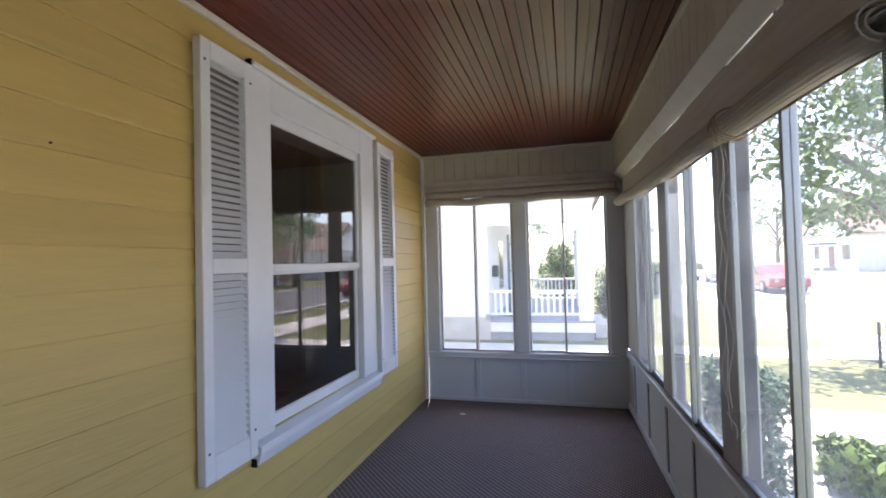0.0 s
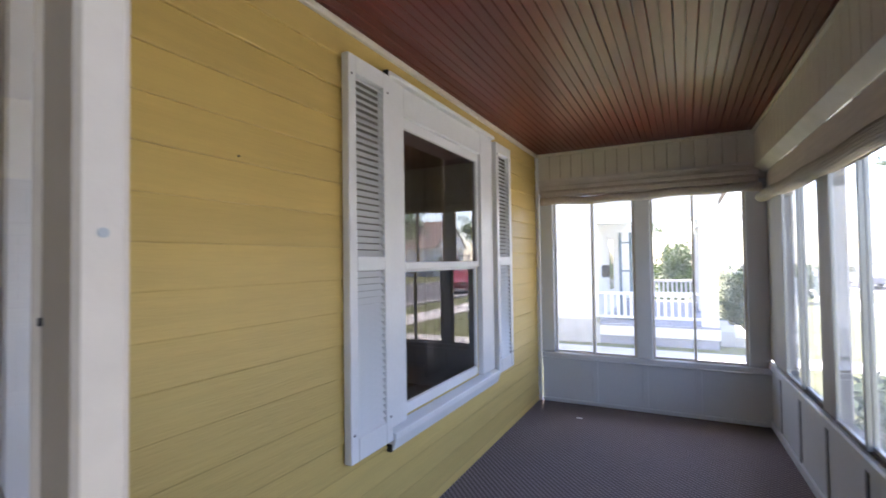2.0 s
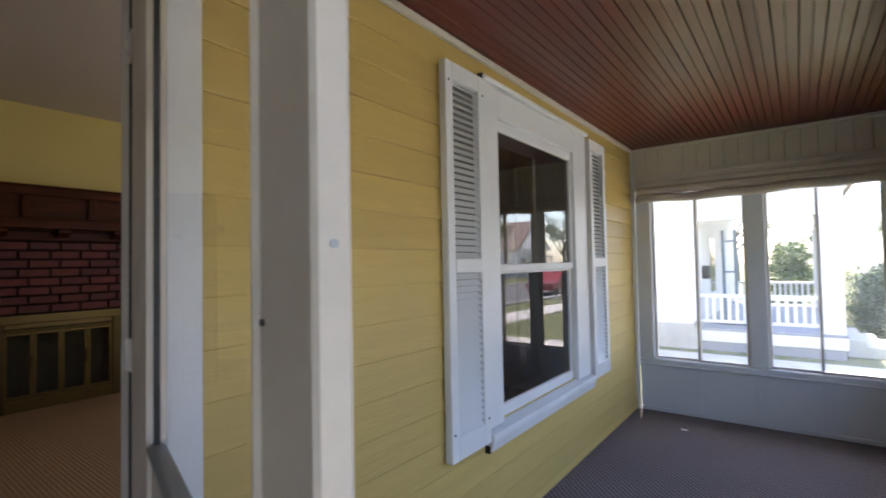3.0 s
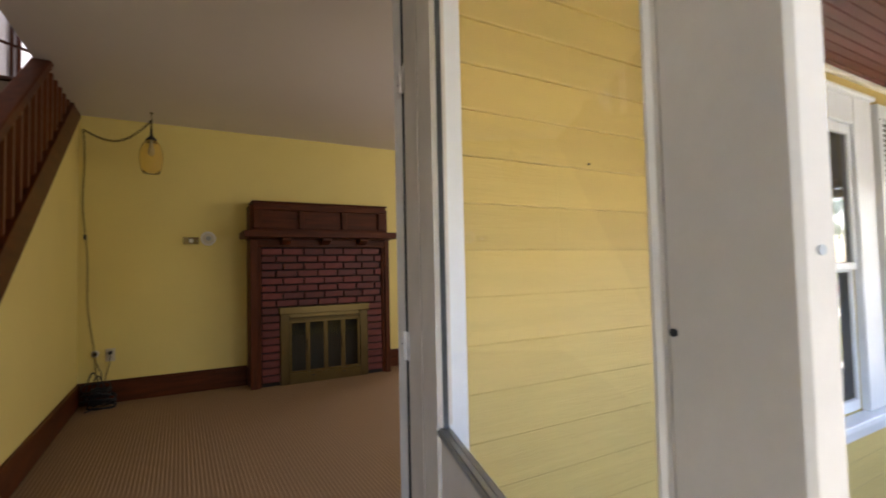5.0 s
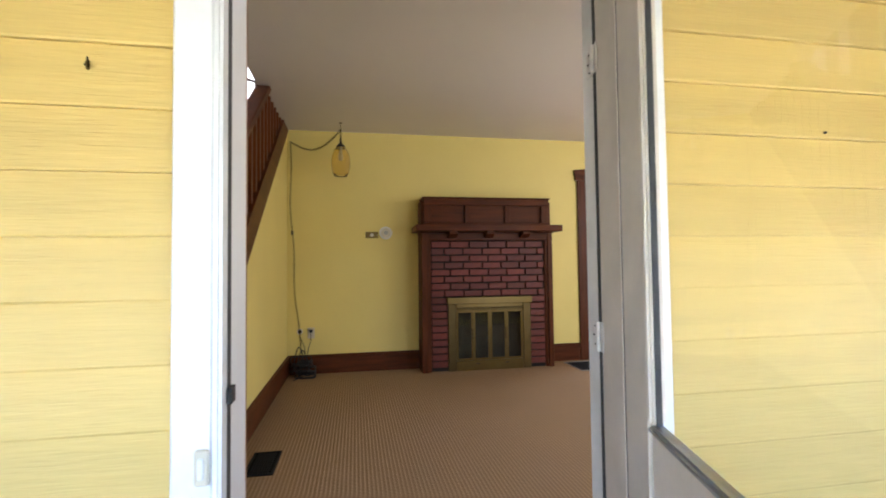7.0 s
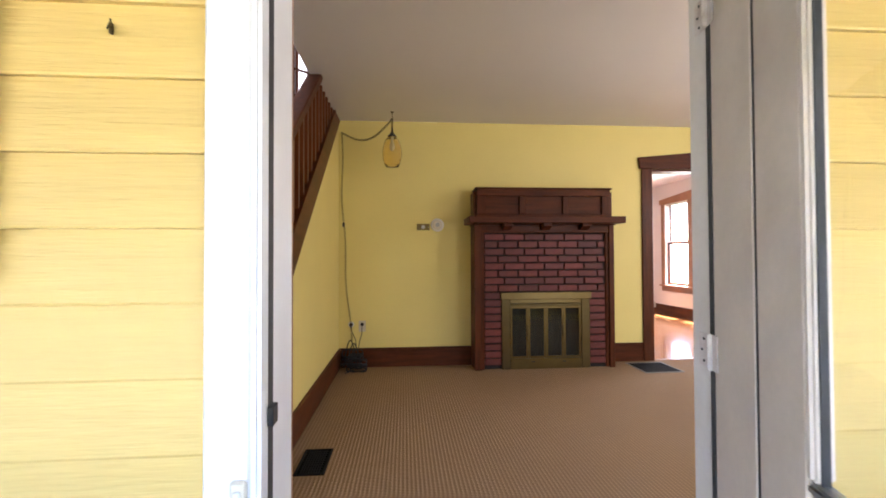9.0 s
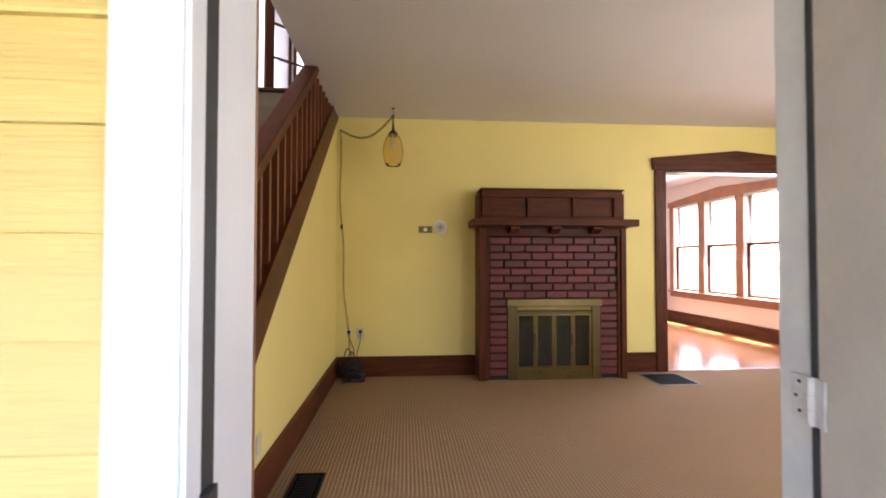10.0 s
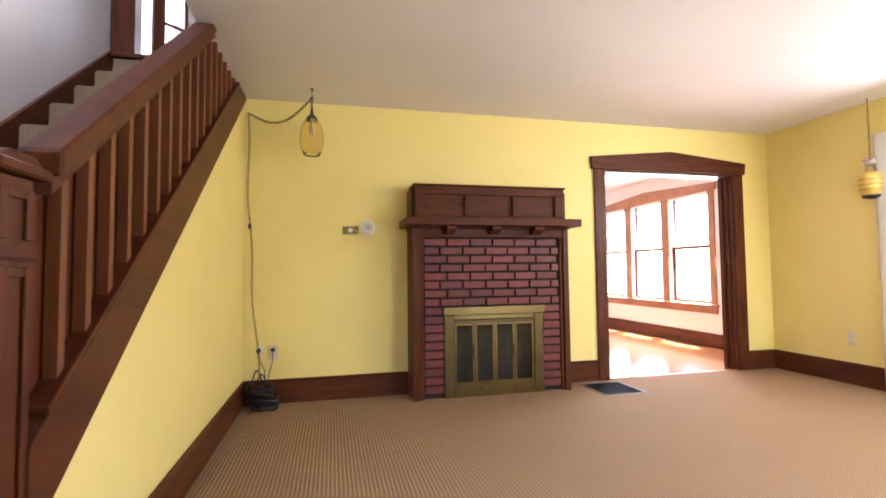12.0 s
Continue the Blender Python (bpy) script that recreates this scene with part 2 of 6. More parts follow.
CONCRETE = mat("pale_concrete", (0.50, 0.49, 0.46), 0.85, var=0.12, scale=3, bump=0.4, stain=(0.36, 0.34, 0.31), stain_amount=0.5)
HOUSEWHITE = mat("white_clapboard", (0.78, 0.78, 0.77), 0.6, var=0.04, scale=2, bump=0.1)
PORCHGREY = mat("grey_deck_paint", (0.30, 0.31, 0.36), 0.6, var=0.1, scale=4, bump=0.2)
ROOF = mat("brown_shingle", (0.16, 0.11, 0.09), 0.9, var=0.25, scale=6, bump=0.7)
REDROOF = mat("red_brown_shingle", (0.26, 0.12, 0.09), 0.9, var=0.25, scale=6, bump=0.7)
LEAF = mat("green_leaf", (0.075, 0.125, 0.025), 0.55, var=0.35, scale=5, bump=0, spec=0.3)
DLEAF = mat("dark_green_leaf", (0.035, 0.075, 0.03), 0.6, var=0.35, scale=5, bump=0, spec=0.3)
BARK = mat("grey_bark", (0.14, 0.11, 0.085), 0.9, var=0.3, scale=12, stretch=(4, 4, 0.6), bump=1.0)
CARPAINT = mat("silver_car_paint", (0.45, 0.46, 0.48), 0.3, metal=0.4, var=0.03, bump=0, coat=0.6)
DARKGLASS = mat("dark_window_glass", (0.03, 0.035, 0.04), 0.08, var=0.1, bump=0)
TEALPOLE = mat("blue_grey_metal", (0.10, 0.16, 0.21), 0.5, metal=0.3, var=0.1, bump=0.05)
BRICKRED = mat("distant_red_brick", (0.30, 0.15, 0.13), 0.85, var=0.2, scale=5, bump=0.3)

# a see-through sheet of amber glass
AMBER = bpy.data.materials.new("amber_crackle_glass")
AMBER.use_nodes = True
_p = AMBER.node_tree.nodes["Principled BSDF"]
_p.inputs["Base Color"].default_value = (1.0, 0.90, 0.60, 1)
_p.inputs["Roughness"].default_value = 0.12
_p.inputs["Transmission Weight"].default_value = 0.95
_p.inputs["IOR"].default_value = 1.2
_n = AMBER.node_tree.nodes.new("ShaderNodeTexVoronoi")
_n.inputs["Scale"].default_value = 60
_b = AMBER.node_tree.nodes.new("ShaderNodeBump")
_b.inputs["Strength"].default_value = 0.25
AMBER.node_tree.links.new(_n.outputs[0], _b.inputs["Height"])
AMBER.node_tree.links.new(_b.outputs[0], _p.inputs["Normal"])

# ---- building tools ----


def thing(name, label, category, at=(0, 0, 0), group="", kind=""):
    ob = new(name)
    ob.empty_display_size = 0.05
    ob.location = at
    return tagged(ob, label, category, group, kind)


def base_of(ob):
    """The world place of a thing built here (things stand unturned; their meshes are in world metres)."""
    m = Matrix.Translation(ob.location)
    return base_of(ob.parent) @ ob.matrix_parent_inverse @ m if ob.parent else m


def part(name, bm, material, parent=None, label="", smooth=False):
    me = bpy.data.meshes.new(name)
    bm.normal_update()
    bm.to_mesh(me)
    bm.free()
    if smooth:
        me.polygons.foreach_set("use_smooth", [True] * len(me.polygons))
    me.materials.append(material)
    ob = new(name, me)
    if parent:
        ob.parent = parent
        ob.matrix_parent_inverse = base_of(parent).inverted()
    return tagged(ob, label)


def box(x0, x1, y0, y1, z0, z1, bev=0.0, bm=None, seg=1):
    """A block with its edges eased."""
    own = bm is None
    out = bm if bm is not None else bmesh.new()
    b = bmesh.new() if (bev and not own) else out
    vs = bmesh.ops.create_cube(b, size=1)["verts"]
    for v in vs:
        v.co = Vector(((x0 + x1) / 2 + v.co.x * (x1 - x0), (y0 + y1) / 2 + v.co.y * (y1 - y0), (z0 + z1) / 2 + v.co.z * (z1 - z0)))
    if bev:
        bmesh.ops.bevel(b, geom=b.edges[:], offset=min(bev, 0.45 * min(abs(x1 - x0), abs(y1 - y0), abs(z1 - z0))), segments=seg, affect="EDGES")
        if b is not out:
            me = bpy.data.meshes.new("tmp")
            b.to_mesh(me)
            b.free()
            out.from_mesh(me)
            bpy.data.meshes.remove(me)
    return out


def prism(points, axis, a0, a1, bm=None, bev=0.0):
    """Extrudes an outline. axis 'x': points are (y, z); 'y': (x, z); 'z': (x, y)."""
    bm = bm or bmesh.new()
    place = {"x": lambda p, a: (a, p[0], p[1]), "y": lambda p, a: (p[0], a, p[1]), "z": lambda p, a: (p[0], p[1], a)}[axis]
    lo = [bm.verts.new(place(p, a0)) for p in points]
    hi = [bm.verts.new(place(p, a1)) for p in points]
    faces = [bm.faces.new(lo[::-1]), bm.faces.new(hi)]
    for i in range(len(points)):
        j = (i + 1) % len(points)
        faces.append(bm.faces.new((lo[i], lo[j], hi[j], hi[i])))
    bmesh.ops.recalc_face_normals(bm, faces=faces)
    if bev:
        bmesh.ops.bevel(bm, geom=[e for e in bm.edges], offset=bev, segments=1, affect="EDGES")
    return bm


def lathe(profile, cx, cy, steps=20, bm=None):
    """Turns a profile of (radius, z) about an upright axis."""
    bm = bm or bmesh.new()
    rings = []
    for r, z in profile:
        rings.append([bm.verts.new((cx + r * math.cos(2 * math.pi * i / steps), cy + r * math.sin(2 * math.pi * i / steps), z)) for i in range(steps)])
    for a, b in zip(rings, rings[1:]):
        for i in range(steps):
            j = (i + 1) % steps
            bm.faces.new((a[i], a[j], b[j], b[i]))
    for ring, flip in ((rings[0], True), (rings[-1], False)):
        bm.faces.new(ring[::-1] if flip else ring)
    return bm


def rod(points, r, steps=8, bm=None):
    """A round bar or cord along a line of places."""
    bm = bm or bmesh.new()
    pts = [Vector(p) for p in points]
    rings = []
    for i, p in enumerate(pts):
        d = (pts[min(i + 1, len(pts) - 1)] - pts[max(i - 1, 0)]).normalized()
        u = d.orthogonal().normalized() if not rings else (rings[-1][1] - d * rings[-1][1].dot(d)).normalized()
        w = d.cross(u)
        rr = r[i] if isinstance(r, (list, tuple)) else r
        rings.append(([bm.verts.new(p + rr * (math.cos(2 * math.pi * k / steps) * u + math.sin(2 * math.pi * k / steps) * w)) for k in range(steps)], u))
    for (a, _), (b, _) in zip(rings, rings[1:]):
        for i in range(steps):
            j = (i + 1) % steps
            bm.faces.new((a[i], a[j], b[j], b[i]))
    bm.faces.new(rings[0][0][::-1])
    bm.faces.new(rings[-1][0])
    return bm


def disc_x(x0, x1, cy, cz, r, steps=20, bm=None, axis="y"):
    """A short round plug lying along y (or x)."""
    a, b = ((cy, x0, cz), (cy, x1, cz)) if axis == "y" else ((x0, cy, cz), (x1, cy, cz))
    return rod([a, b], r, steps, bm)


def turned(bm, m):
    bmesh.ops.transform(bm, matrix=m, verts=bm.verts[:])
    return bm


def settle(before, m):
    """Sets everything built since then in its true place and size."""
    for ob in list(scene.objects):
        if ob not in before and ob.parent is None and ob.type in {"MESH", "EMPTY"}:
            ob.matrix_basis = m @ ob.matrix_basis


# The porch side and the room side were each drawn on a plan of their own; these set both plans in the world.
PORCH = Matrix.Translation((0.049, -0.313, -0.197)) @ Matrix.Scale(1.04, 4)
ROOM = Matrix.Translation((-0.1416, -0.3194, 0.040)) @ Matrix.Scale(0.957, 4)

# levels and lines on the plans
ZP, ZPC = 0.05, 2.08        # porch floor and ceiling (porch plan)
ZF, ZC = -0.090, 2.545        # room floor and ceiling (room plan)
YI, YR = 0.218, 0.245          # inner face of the front wall (porch plan, room plan)
YF = 4.27                     # fireplace wall
XS, XR = -1.231, 4.33           # stair wall, right wall
XE, YW = 3.40, -1.60          # porch end wall, porch front windows
XL = -2.75                    # far end of the porch behind the walk
DL, DR = -0.892, -0.077       # house doorway
ZD = 2.0
LAP, LAP0 = 0.1157, 1.602
XD = 4.77                     # window wall of the next room

# ---- structure ----


def struct(name, bm, material, label, category):
    return tagged(part(name, bm, material, None), label, category, kind="structure")


# front wall core with openings for the door and the window (porch plan)
before = set(scene.objects)
struct("porch_floor", box(XL, XE + 0.1, YW - 0.40, 0.04, ZP - 0.25, ZP), PORCHCARPET, "grey-brown woven outdoor carpet on the porch floor", "floor")
WX0, WX1, WZ0, WZ1 = 1.285, 2.145, 0.525, 1.84   # front window opening
bm = bmesh.new()
for x0, x1, z0, z1 in ((-2.75, DL - 0.034, -0.3, 2.6), (DL - 0.034, DR + 0.139, ZD + 0.02, 2.6), (DL - 0.034, DR + 0.139, -0.3, ZP), (DR + 0.139, WX0, -0.3, 2.6), (WX0, WX1, -0.3, WZ0), (WX0, WX1, WZ1, 2.6), (WX1, XE, -0.3, 2.6)):
    box(x0, x1, 0.012, YI, z0, z1, bm=bm)
struct("wall_front", bm, YWALL, "house front wall, yellow paint inside", "wall")
# end overhang lengthened, out of view, to keep sun off the porch floor
struct("roof_porch", box(XL - 0.3, XE + 0.8, YW - 0.7, 0.011, ZPC + 0.03, ZPC + 0.3), WHITE, "porch roof over the boarded ceiling", "roof")
struct("wall_house_upper", box(XL, XE, 0.0, 0.12, 2.61, 4.3), SIDING, "yellow upper house front above the porch", "wall")
struct("wall_porch_end", box(XL - 0.1, XL, YW - 0.40, 0.0, ZP, 2.2), GREYWHITE, "white panelled wall closing the porch", "wall")
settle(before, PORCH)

# room shell (room plan)
before = set(scene.objects)
struct("floor", box(-2.2, XR, YR, YF + 0.02, ZF - 0.2, ZF), TANCARPET, "tan looped wall-to-wall carpet with small checks", "floor")
# fireplace wall with the wide doorway
OX0, OX1, OZ = 2.245, 3.84, 2.06
bm = bmesh.new()
for x0, x1, z0, z1 in ((-2.25, 0.24, -0.2, ZC + 0.1), (0.24, 1.62, 1.42, ZC + 0.1), (1.62, OX0 - 0.02, -0.2, ZC + 0.1), (OX0 - 0.02, OX1 + 0.02, OZ + 0.02, ZC + 0.1), (OX1 + 0.02, XR + 0.6, -0.2, ZC + 0.1)):
    box(x0, x1, YF, YF + 0.15, z0, z1, bm=bm)
struct("wall_fireplace", bm, YWALL, "yellow painted plaster wall around the fireplace", "wall")
# right wall with a window opening towards the porch end
bm = bmesh.new()
for y0, y1, z0, z1 in ((YR, 0.7, -0.2, ZC + 0.1), (0.7, 2.8, -0.2, 0.6), (0.7, 2.8, 2.1, ZC + 0.1), (2.8, YF, -0.2, ZC + 0.1)):
    box(XR, XR + 0.15, y0, y1, z0, z1, bm=bm)
struct("wall_right", bm, YWALL, "yellow painted plaster side wall", "wall")
struct("ceiling", box(XS - 0.06, XR + 0.1, YR, YF + 0.15, ZC, ZC + 0.12), CEIL, "white painted plaster ceiling", "ceiling")
# stairwell shell
struct("wall_stair_outer", box(-2.25, -2.12, 0.4, 6.2, -0.2, 5.0), GREYWALL, "pale grey plaster wall beside the stairs", "wall")
struct("wall_stair_back", box(-2.12, XS + 0.9, 5.9, 6.0, 2.2, 5.0), GREYWALL, "pale grey plaster wall of the upper landing", "wall")
struct("wall_stair_front", box(-2.12, XS + 0.9, YR, YR + 0.1, ZC + 0.0, 5.0), GREYWALL, "pale grey plaster wall above the stairs", "wall")
struct("wall_upper", box(XS - 0.06, XS + 0.06, YR + 0.1, YF - 0.5, ZC + 0.12, 5.0), GREYWALL, "pale grey plaster upper wall", "wall")
struct("ceiling_upper", box(-2.25, XS + 0.9, YR - 0.1, 6.0, 5.0, 5.1), CEIL, "white ceiling above the stairwell", "ceiling")
# other room
struct("floor_other_room", box(0.5, XD, YF + 0.02, 9.2, ZF - 0.2, ZF - 0.012), FLOORWOOD, "glossy orange oak strip floor", "floor")
struct("ceiling_other_room", box(0.5, XD + 0.2, YF + 0.15, 9.3, ZC, ZC + 0.1), CEIL, "white ceiling of the next room", "ceiling")
struct("wall_other_back", box(0.4, XD + 0.2, 9.2, 9.35, -0.2, ZC), PINKWALL, "pale pink plaster wall of the next room", "wall")
struct("wall_other_left", box(0.4, 0.5, YF + 0.15, 9.2, -0.2, ZC), PINKWALL, "pale pink plaster wall of the next room", "wall")
struct("wall_other_front", box(OX1 + 0.05, XD, YF + 0.15, YF + 0.17, -0.06, ZC), PINKWALL, "pale pink plaster beside the doorway", "wall")
WY = [(5.61, 6.43), (6.60, 7.40), (7.57, 8.37)]
WDZ0, WDZ1 = 0.51, 2.14
bm = bmesh.new()
ys = [YF + 0.15, *[v for w in WY for v in w], 9.2]
for i in range(0, len(ys), 2):
    box(XD, XD + 0.15, ys[i], ys[i + 1], -0.2, ZC, bm=bm)
for a, b in WY:
    box(XD, XD + 0.15, a, b, -0.2, WDZ0, bm=bm)
    box(XD, XD + 0.15, a, b, WDZ1, ZC, bm=bm)
struct("wall_other_windows", bm, PINKWALL, "pale pink plaster window wall of the next room", "wall")
struct("roof_house", box(-2.5, XD + 0.25, 0.3, 9.6, 5.12, 5.3), ROOF, "house roof", "roof")
struct("wall_front_return", box(-2.25, XR + 0.15, YR - 0.16, YR - 0.005, ZC + 0.02, 5.1), GREYWALL, "plaster inside the upper house front", "wall")
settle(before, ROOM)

before = set(scene.objects)

# ---- porch: siding boards, trim, ceiling, end wall, front wall ----


def siding_board(x0, x1, z0, z1, parent):
    """One lapped board: thick at its lower edge, tucked under the next one above."""
    pts = [(0.0115, z0), (-0.006, z0), (-0.0075, z0 + 0.004), (0.004, z1), (0.0115, z1)]
    return part("siding_board", prism(pts, "x", x0, x1), SIDING, parent)


CASX0, CASX1, CASZ0, CASZ1 = 1.165, 2.335, 0.44, 1.968      # window casing outside
bm = bmesh.new()
for a in ((XL, DL - 0.034, ZP, ZPC), (DR + 0.1, WX0, ZP, ZPC), (WX1, XE, ZP, ZPC), (WX0, WX1, ZP, WZ0), (WX0, WX1, WZ1, ZPC), (DL - 0.034, DR + 0.02, ZD + 0.02, ZPC)):
    box(a[0], a[1], 0.0116, 0.0119, a[2], a[3], bm=bm)
facade = struct("siding", bm, SIDING, "yellow painted lapped siding boards on the house front", "siding")
k0 = int((LAP0 - ZP) / LAP) + 1
spans_all = [(XL, DL - 0.082), (DR + 0.089, XE - 0.012)]
for k in range(-6, k0 + 1):
    z0, z1 = LAP0 - k * LAP, LAP0 - (k - 1) * LAP + 0.002
    z0, z1 = max(z0, ZP + 0.003), min(z1, ZPC - 0.002)
    if z1 - z0 < 0.01:
        continue
    for x0, x1 in spans_all:
        cuts = [(x0, x1)]
        if x1 > 2 and z1 > CASZ0 and z0 < CASZ1:
            if z0 >= CASZ0 - 0.06 and z1 <= CASZ1 + 0.08:
                cuts = [(x0, CASX0), (CASX1, x1)]
        if x0 < -2 and z0 > 1.19:
            cuts = [(x0, -2.29), (-1.45, x1)] if z1 < 2.02 else [(x0, x1)]
        for a, b in cuts:
            siding_board(a, b, z0, z1, facade)
# nail heads and a hook on the siding
nail = struct("nail_head", disc_x(-0.012, 0.0, 0.44, 1.50, 0.003, 8), BLACKM, "rusty nail head in the yellow siding", "nail")
hook = thing("wall_hook", "small dark metal hook screwed to the yellow siding", "hook", (-1.119, -0.008, 1.558))
part("plate", box(-1.1215, -1.1165, -0.011, -0.004, 1.550, 1.568, 0.0015), DBRASS, hook)
part("prong", rod([(-1.119, -0.010, 1.566), (-1.1155, -0.016, 1.569), (-1.1135, -0.019, 1.564), (-1.1185, -0.019, 1.553)], 0.0016, 6), DBRASS, hook)
# cornice strip between siding and ceiling
struct("trim_front", box(XL, XE - 0.01, -0.022, 0.0, ZPC - 0.028, ZPC - 0.001, 0.004), CREAM, "narrow white strip under the porch ceiling", "trim")
struct("trim_corner", box(XE - 0.03, XE + 0.0, -0.028, 0.0, ZP, ZPC - 0.03, 0.004), WHITE, "white corner board at the end of the siding", "trim")


def beadboards(axis, a0, a1, step, make, bm):
    n = max(1, round((a1 - a0) / step))
    for i in range(n):
        make(a0 + (a1 - a0) * i / n, a0 + (a1 - a0) * (i + 1) / n, bm)
    return bm


def ceil_board(y0, y1, bm):
    g = 0.0035
    mid = (y0 + y1) / 2
    z = ZPC
    pts = [(y0, z + 0.02), (y0, z + 0.006), (y0 + g, z), (mid - g, z), (mid - g * 0.5, z + 0.004), (mid + g * 0.5, z + 0.004), (mid + g, z), (y1 - g, z), (y1, z + 0.006), (y1, z + 0.02)]
    prism(pts, "x", XL, XE, bm)


bm = beadboards("y", -1.743, 0.0, 0.083, ceil_board, bmesh.new())
struct("ceiling_porch", bm, MAROON, "glossy maroon beadboard porch ceiling", "ceiling")

# end wall with four sliding panes over a panelled base
end = struct("wall_porch_east", box(XE, XE + 0.06, YW, -0.03, ZP, 0.40), GREYWHITE, "grey-white painted panel base under the end windows", "wall")
part("frieze_backing", box(XE + 0.012, XE + 0.08, YW, -0.0, 1.85, ZPC), CREAM, end)
y = -0.03
while y > YW + 0.12:
    y1 = max(y - 0.088, YW + 0.08)
    part("bead", prism([(XE + 0.013, y), (XE + 0.004, y - 0.001), (XE, y - 0.006), (XE, y1 + 0.006), (XE + 0.004, y1 + 0.001), (XE + 0.013, y1)], "z", 1.86, ZPC - 0.02), CREAM, end)
    y = y1
part("frieze_top_strip", box(XE - 0.018, XE + 0.01, -1.54, -0.02, ZPC - 0.022, ZPC - 0.001, 0.004), CREAM, end)
part("head_board", box(XE - 0.02, XE + 0.06, YW, -0.03, 1.74, 1.86, 0.006), OLDWHITE, end)
part("head_moulding", box(XE - 0.035, XE - 0.0, YW + 0.05, -0.03, 1.828, 1.862, 0.01, seg=2), OLDWHITE, end)
part("sill_rail", box(XE - 0.018, XE + 0.06, YW, -0.03, 0.402, 0.448, 0.006), GREYWHITE, end)
part("sill_lip", box(XE - 0.03, XE + 0.02, YW + 0.05, -0.03, 0.40, 0.412, 0.004), GREYWHITE, end)
for yy in (-0.45, -0.812, -1.165):
    part("batten", box(XE - 0.010, XE + 0.0, yy - 0.02, yy + 0.02, ZP + 0.03, 0.398, 0.003), GREYWHITE, end)
part("base_strip", box(XE - 0.014, XE, YW + 0.03, -0.03, ZP, ZP + 0.03, 0.004), GREYWHITE, end)
part("post", box(XE - 0.012, XE + 0.06, -0.137, -0.03, 0.45, 1.74, 0.005), GREYWHITE, end)
part("post", box(XE - 0.012, XE + 0.06, YW + 0.0, -1.474, 0.45, 1.74, 0.005), GREYWHITE, end)
part("post", box(XE - 0.006, XE + 0.06, -0.867, -0.757, 0.45, 1.74, 0.005), GREYWHITE, end)


def slider(name, axis, at, spans, z0, z1, label, group):
    """A sliding sash of thin metal stiles round a pane, one after another on two tracks."""
    for i, (a, b) in enumerate(spans):
        off = at + (0.018 if i % 2 else 0.040)
        win = thing(name, label, "window", (at, a, z0) if axis == "x" else (a, at, z0), group)
        s, d = 0.016, 0.009

        def blk(a0, a1, h0, h1, t=d):
            return box(off - t, off + t, a0, a1, h0, h1, 0.002) if axis == "x" else box(a0, a1, -off - t, -off + t, h0, h1, 0.002)
        for n, args in (("stile", (a, a + s, z0, z1)), ("stile", (b - s, b, z0, z1)), ("bottom_rail", (a + s, b - s, z0, z0 + s)), ("top_rail", (a + s, b - s, z1 - s, z1))):
            part(n, blk(*args), ALU if axis == "y" else OLDWHITE, win)
        p = part("pane", blk(a + s, b - s, z0 + s, z1 - s, 0.0015), VEILED, win)
        p.visible_shadow = False


slider("sliding_window", "x", XE, [(-0.456, -0.138), (-0.756, -0.434), (-1.158, -0.868), (-1.473, -1.142)], 0.448, 1.745, "white framed sliding porch window at the porch end", "porch end windows")

# front window wall
front = struct("wall_porch_front", box(XL, XE - 0.0, YW - 0.06, YW, ZP, 0.44), GREYWHITE, "grey-white panelled base under the front windows", "wall")
part("sill_rail", box(XL, XE, YW - 0.06, YW + 0.018, 0.442, 0.492, 0.006), GREYWHITE, front)
part("track", box(XL, XE - 0.1, YW - 0.055, YW - 0.005, 0.493, 0.506, 0.002), DARKSTRIP, front, "dark metal window track")
part("base_strip", box(XL, XE - 0.015, YW, YW + 0.014, ZP, ZP + 0.05, 0.004), GREYWHITE, front)
POSTX = [(2.95, XE), (2.075, 2.245), (1.245, 1.395), (0.40, 0.545), (-0.45, -0.30), (-1.30, -1.15), (-2.15, -2.0)]
for x0, x1 in POSTX:
    part("post", box(x0, x1, YW - 0.06, YW + 0.004, 0.508, 1.82, 0.004), POSTSHADE, front)
    part("gasket", box(x0 - 0.012, x0, YW - 0.05, YW - 0.012, 0.508, 1.8, 0.002), DARKSTRIP, front, "dark gasket beside the post")
    part("gasket", box(x1, x1 + 0.012, YW - 0.05, YW - 0.012, 0.508, 1.8, 0.002), DARKSTRIP, front, "dark gasket beside the post")
xs = 3.15
while xs > XL + 0.3:
    part("batten", box(xs - 0.016, xs + 0.016, YW, YW + 0.010, ZP + 0.05, 0.44, 0.003), GREYWHITE, front)
    # dark strip on the flat panel, drawn as shade along the batten
    part("shadow_gap", box(xs - 0.024, xs - 0.017, YW, YW + 0.002, ZP + 0.05, 0.44), DARKSTRIP, front)
    xs -= 0.462
sp = []
for (a0, a1), (b0, b1) in zip(POSTX[1:], POSTX):
    lo, hi = a1 + 0.012, b0 - 0.012
    mid = (lo + hi) / 2
    sp += [(lo, mid + 0.012), (mid - 0.012, hi)]
slider("sliding_window", "y", 1.582, sp, 0.508, 1.80, "aluminium framed sliding porch window facing the lawn", "porch front windows")
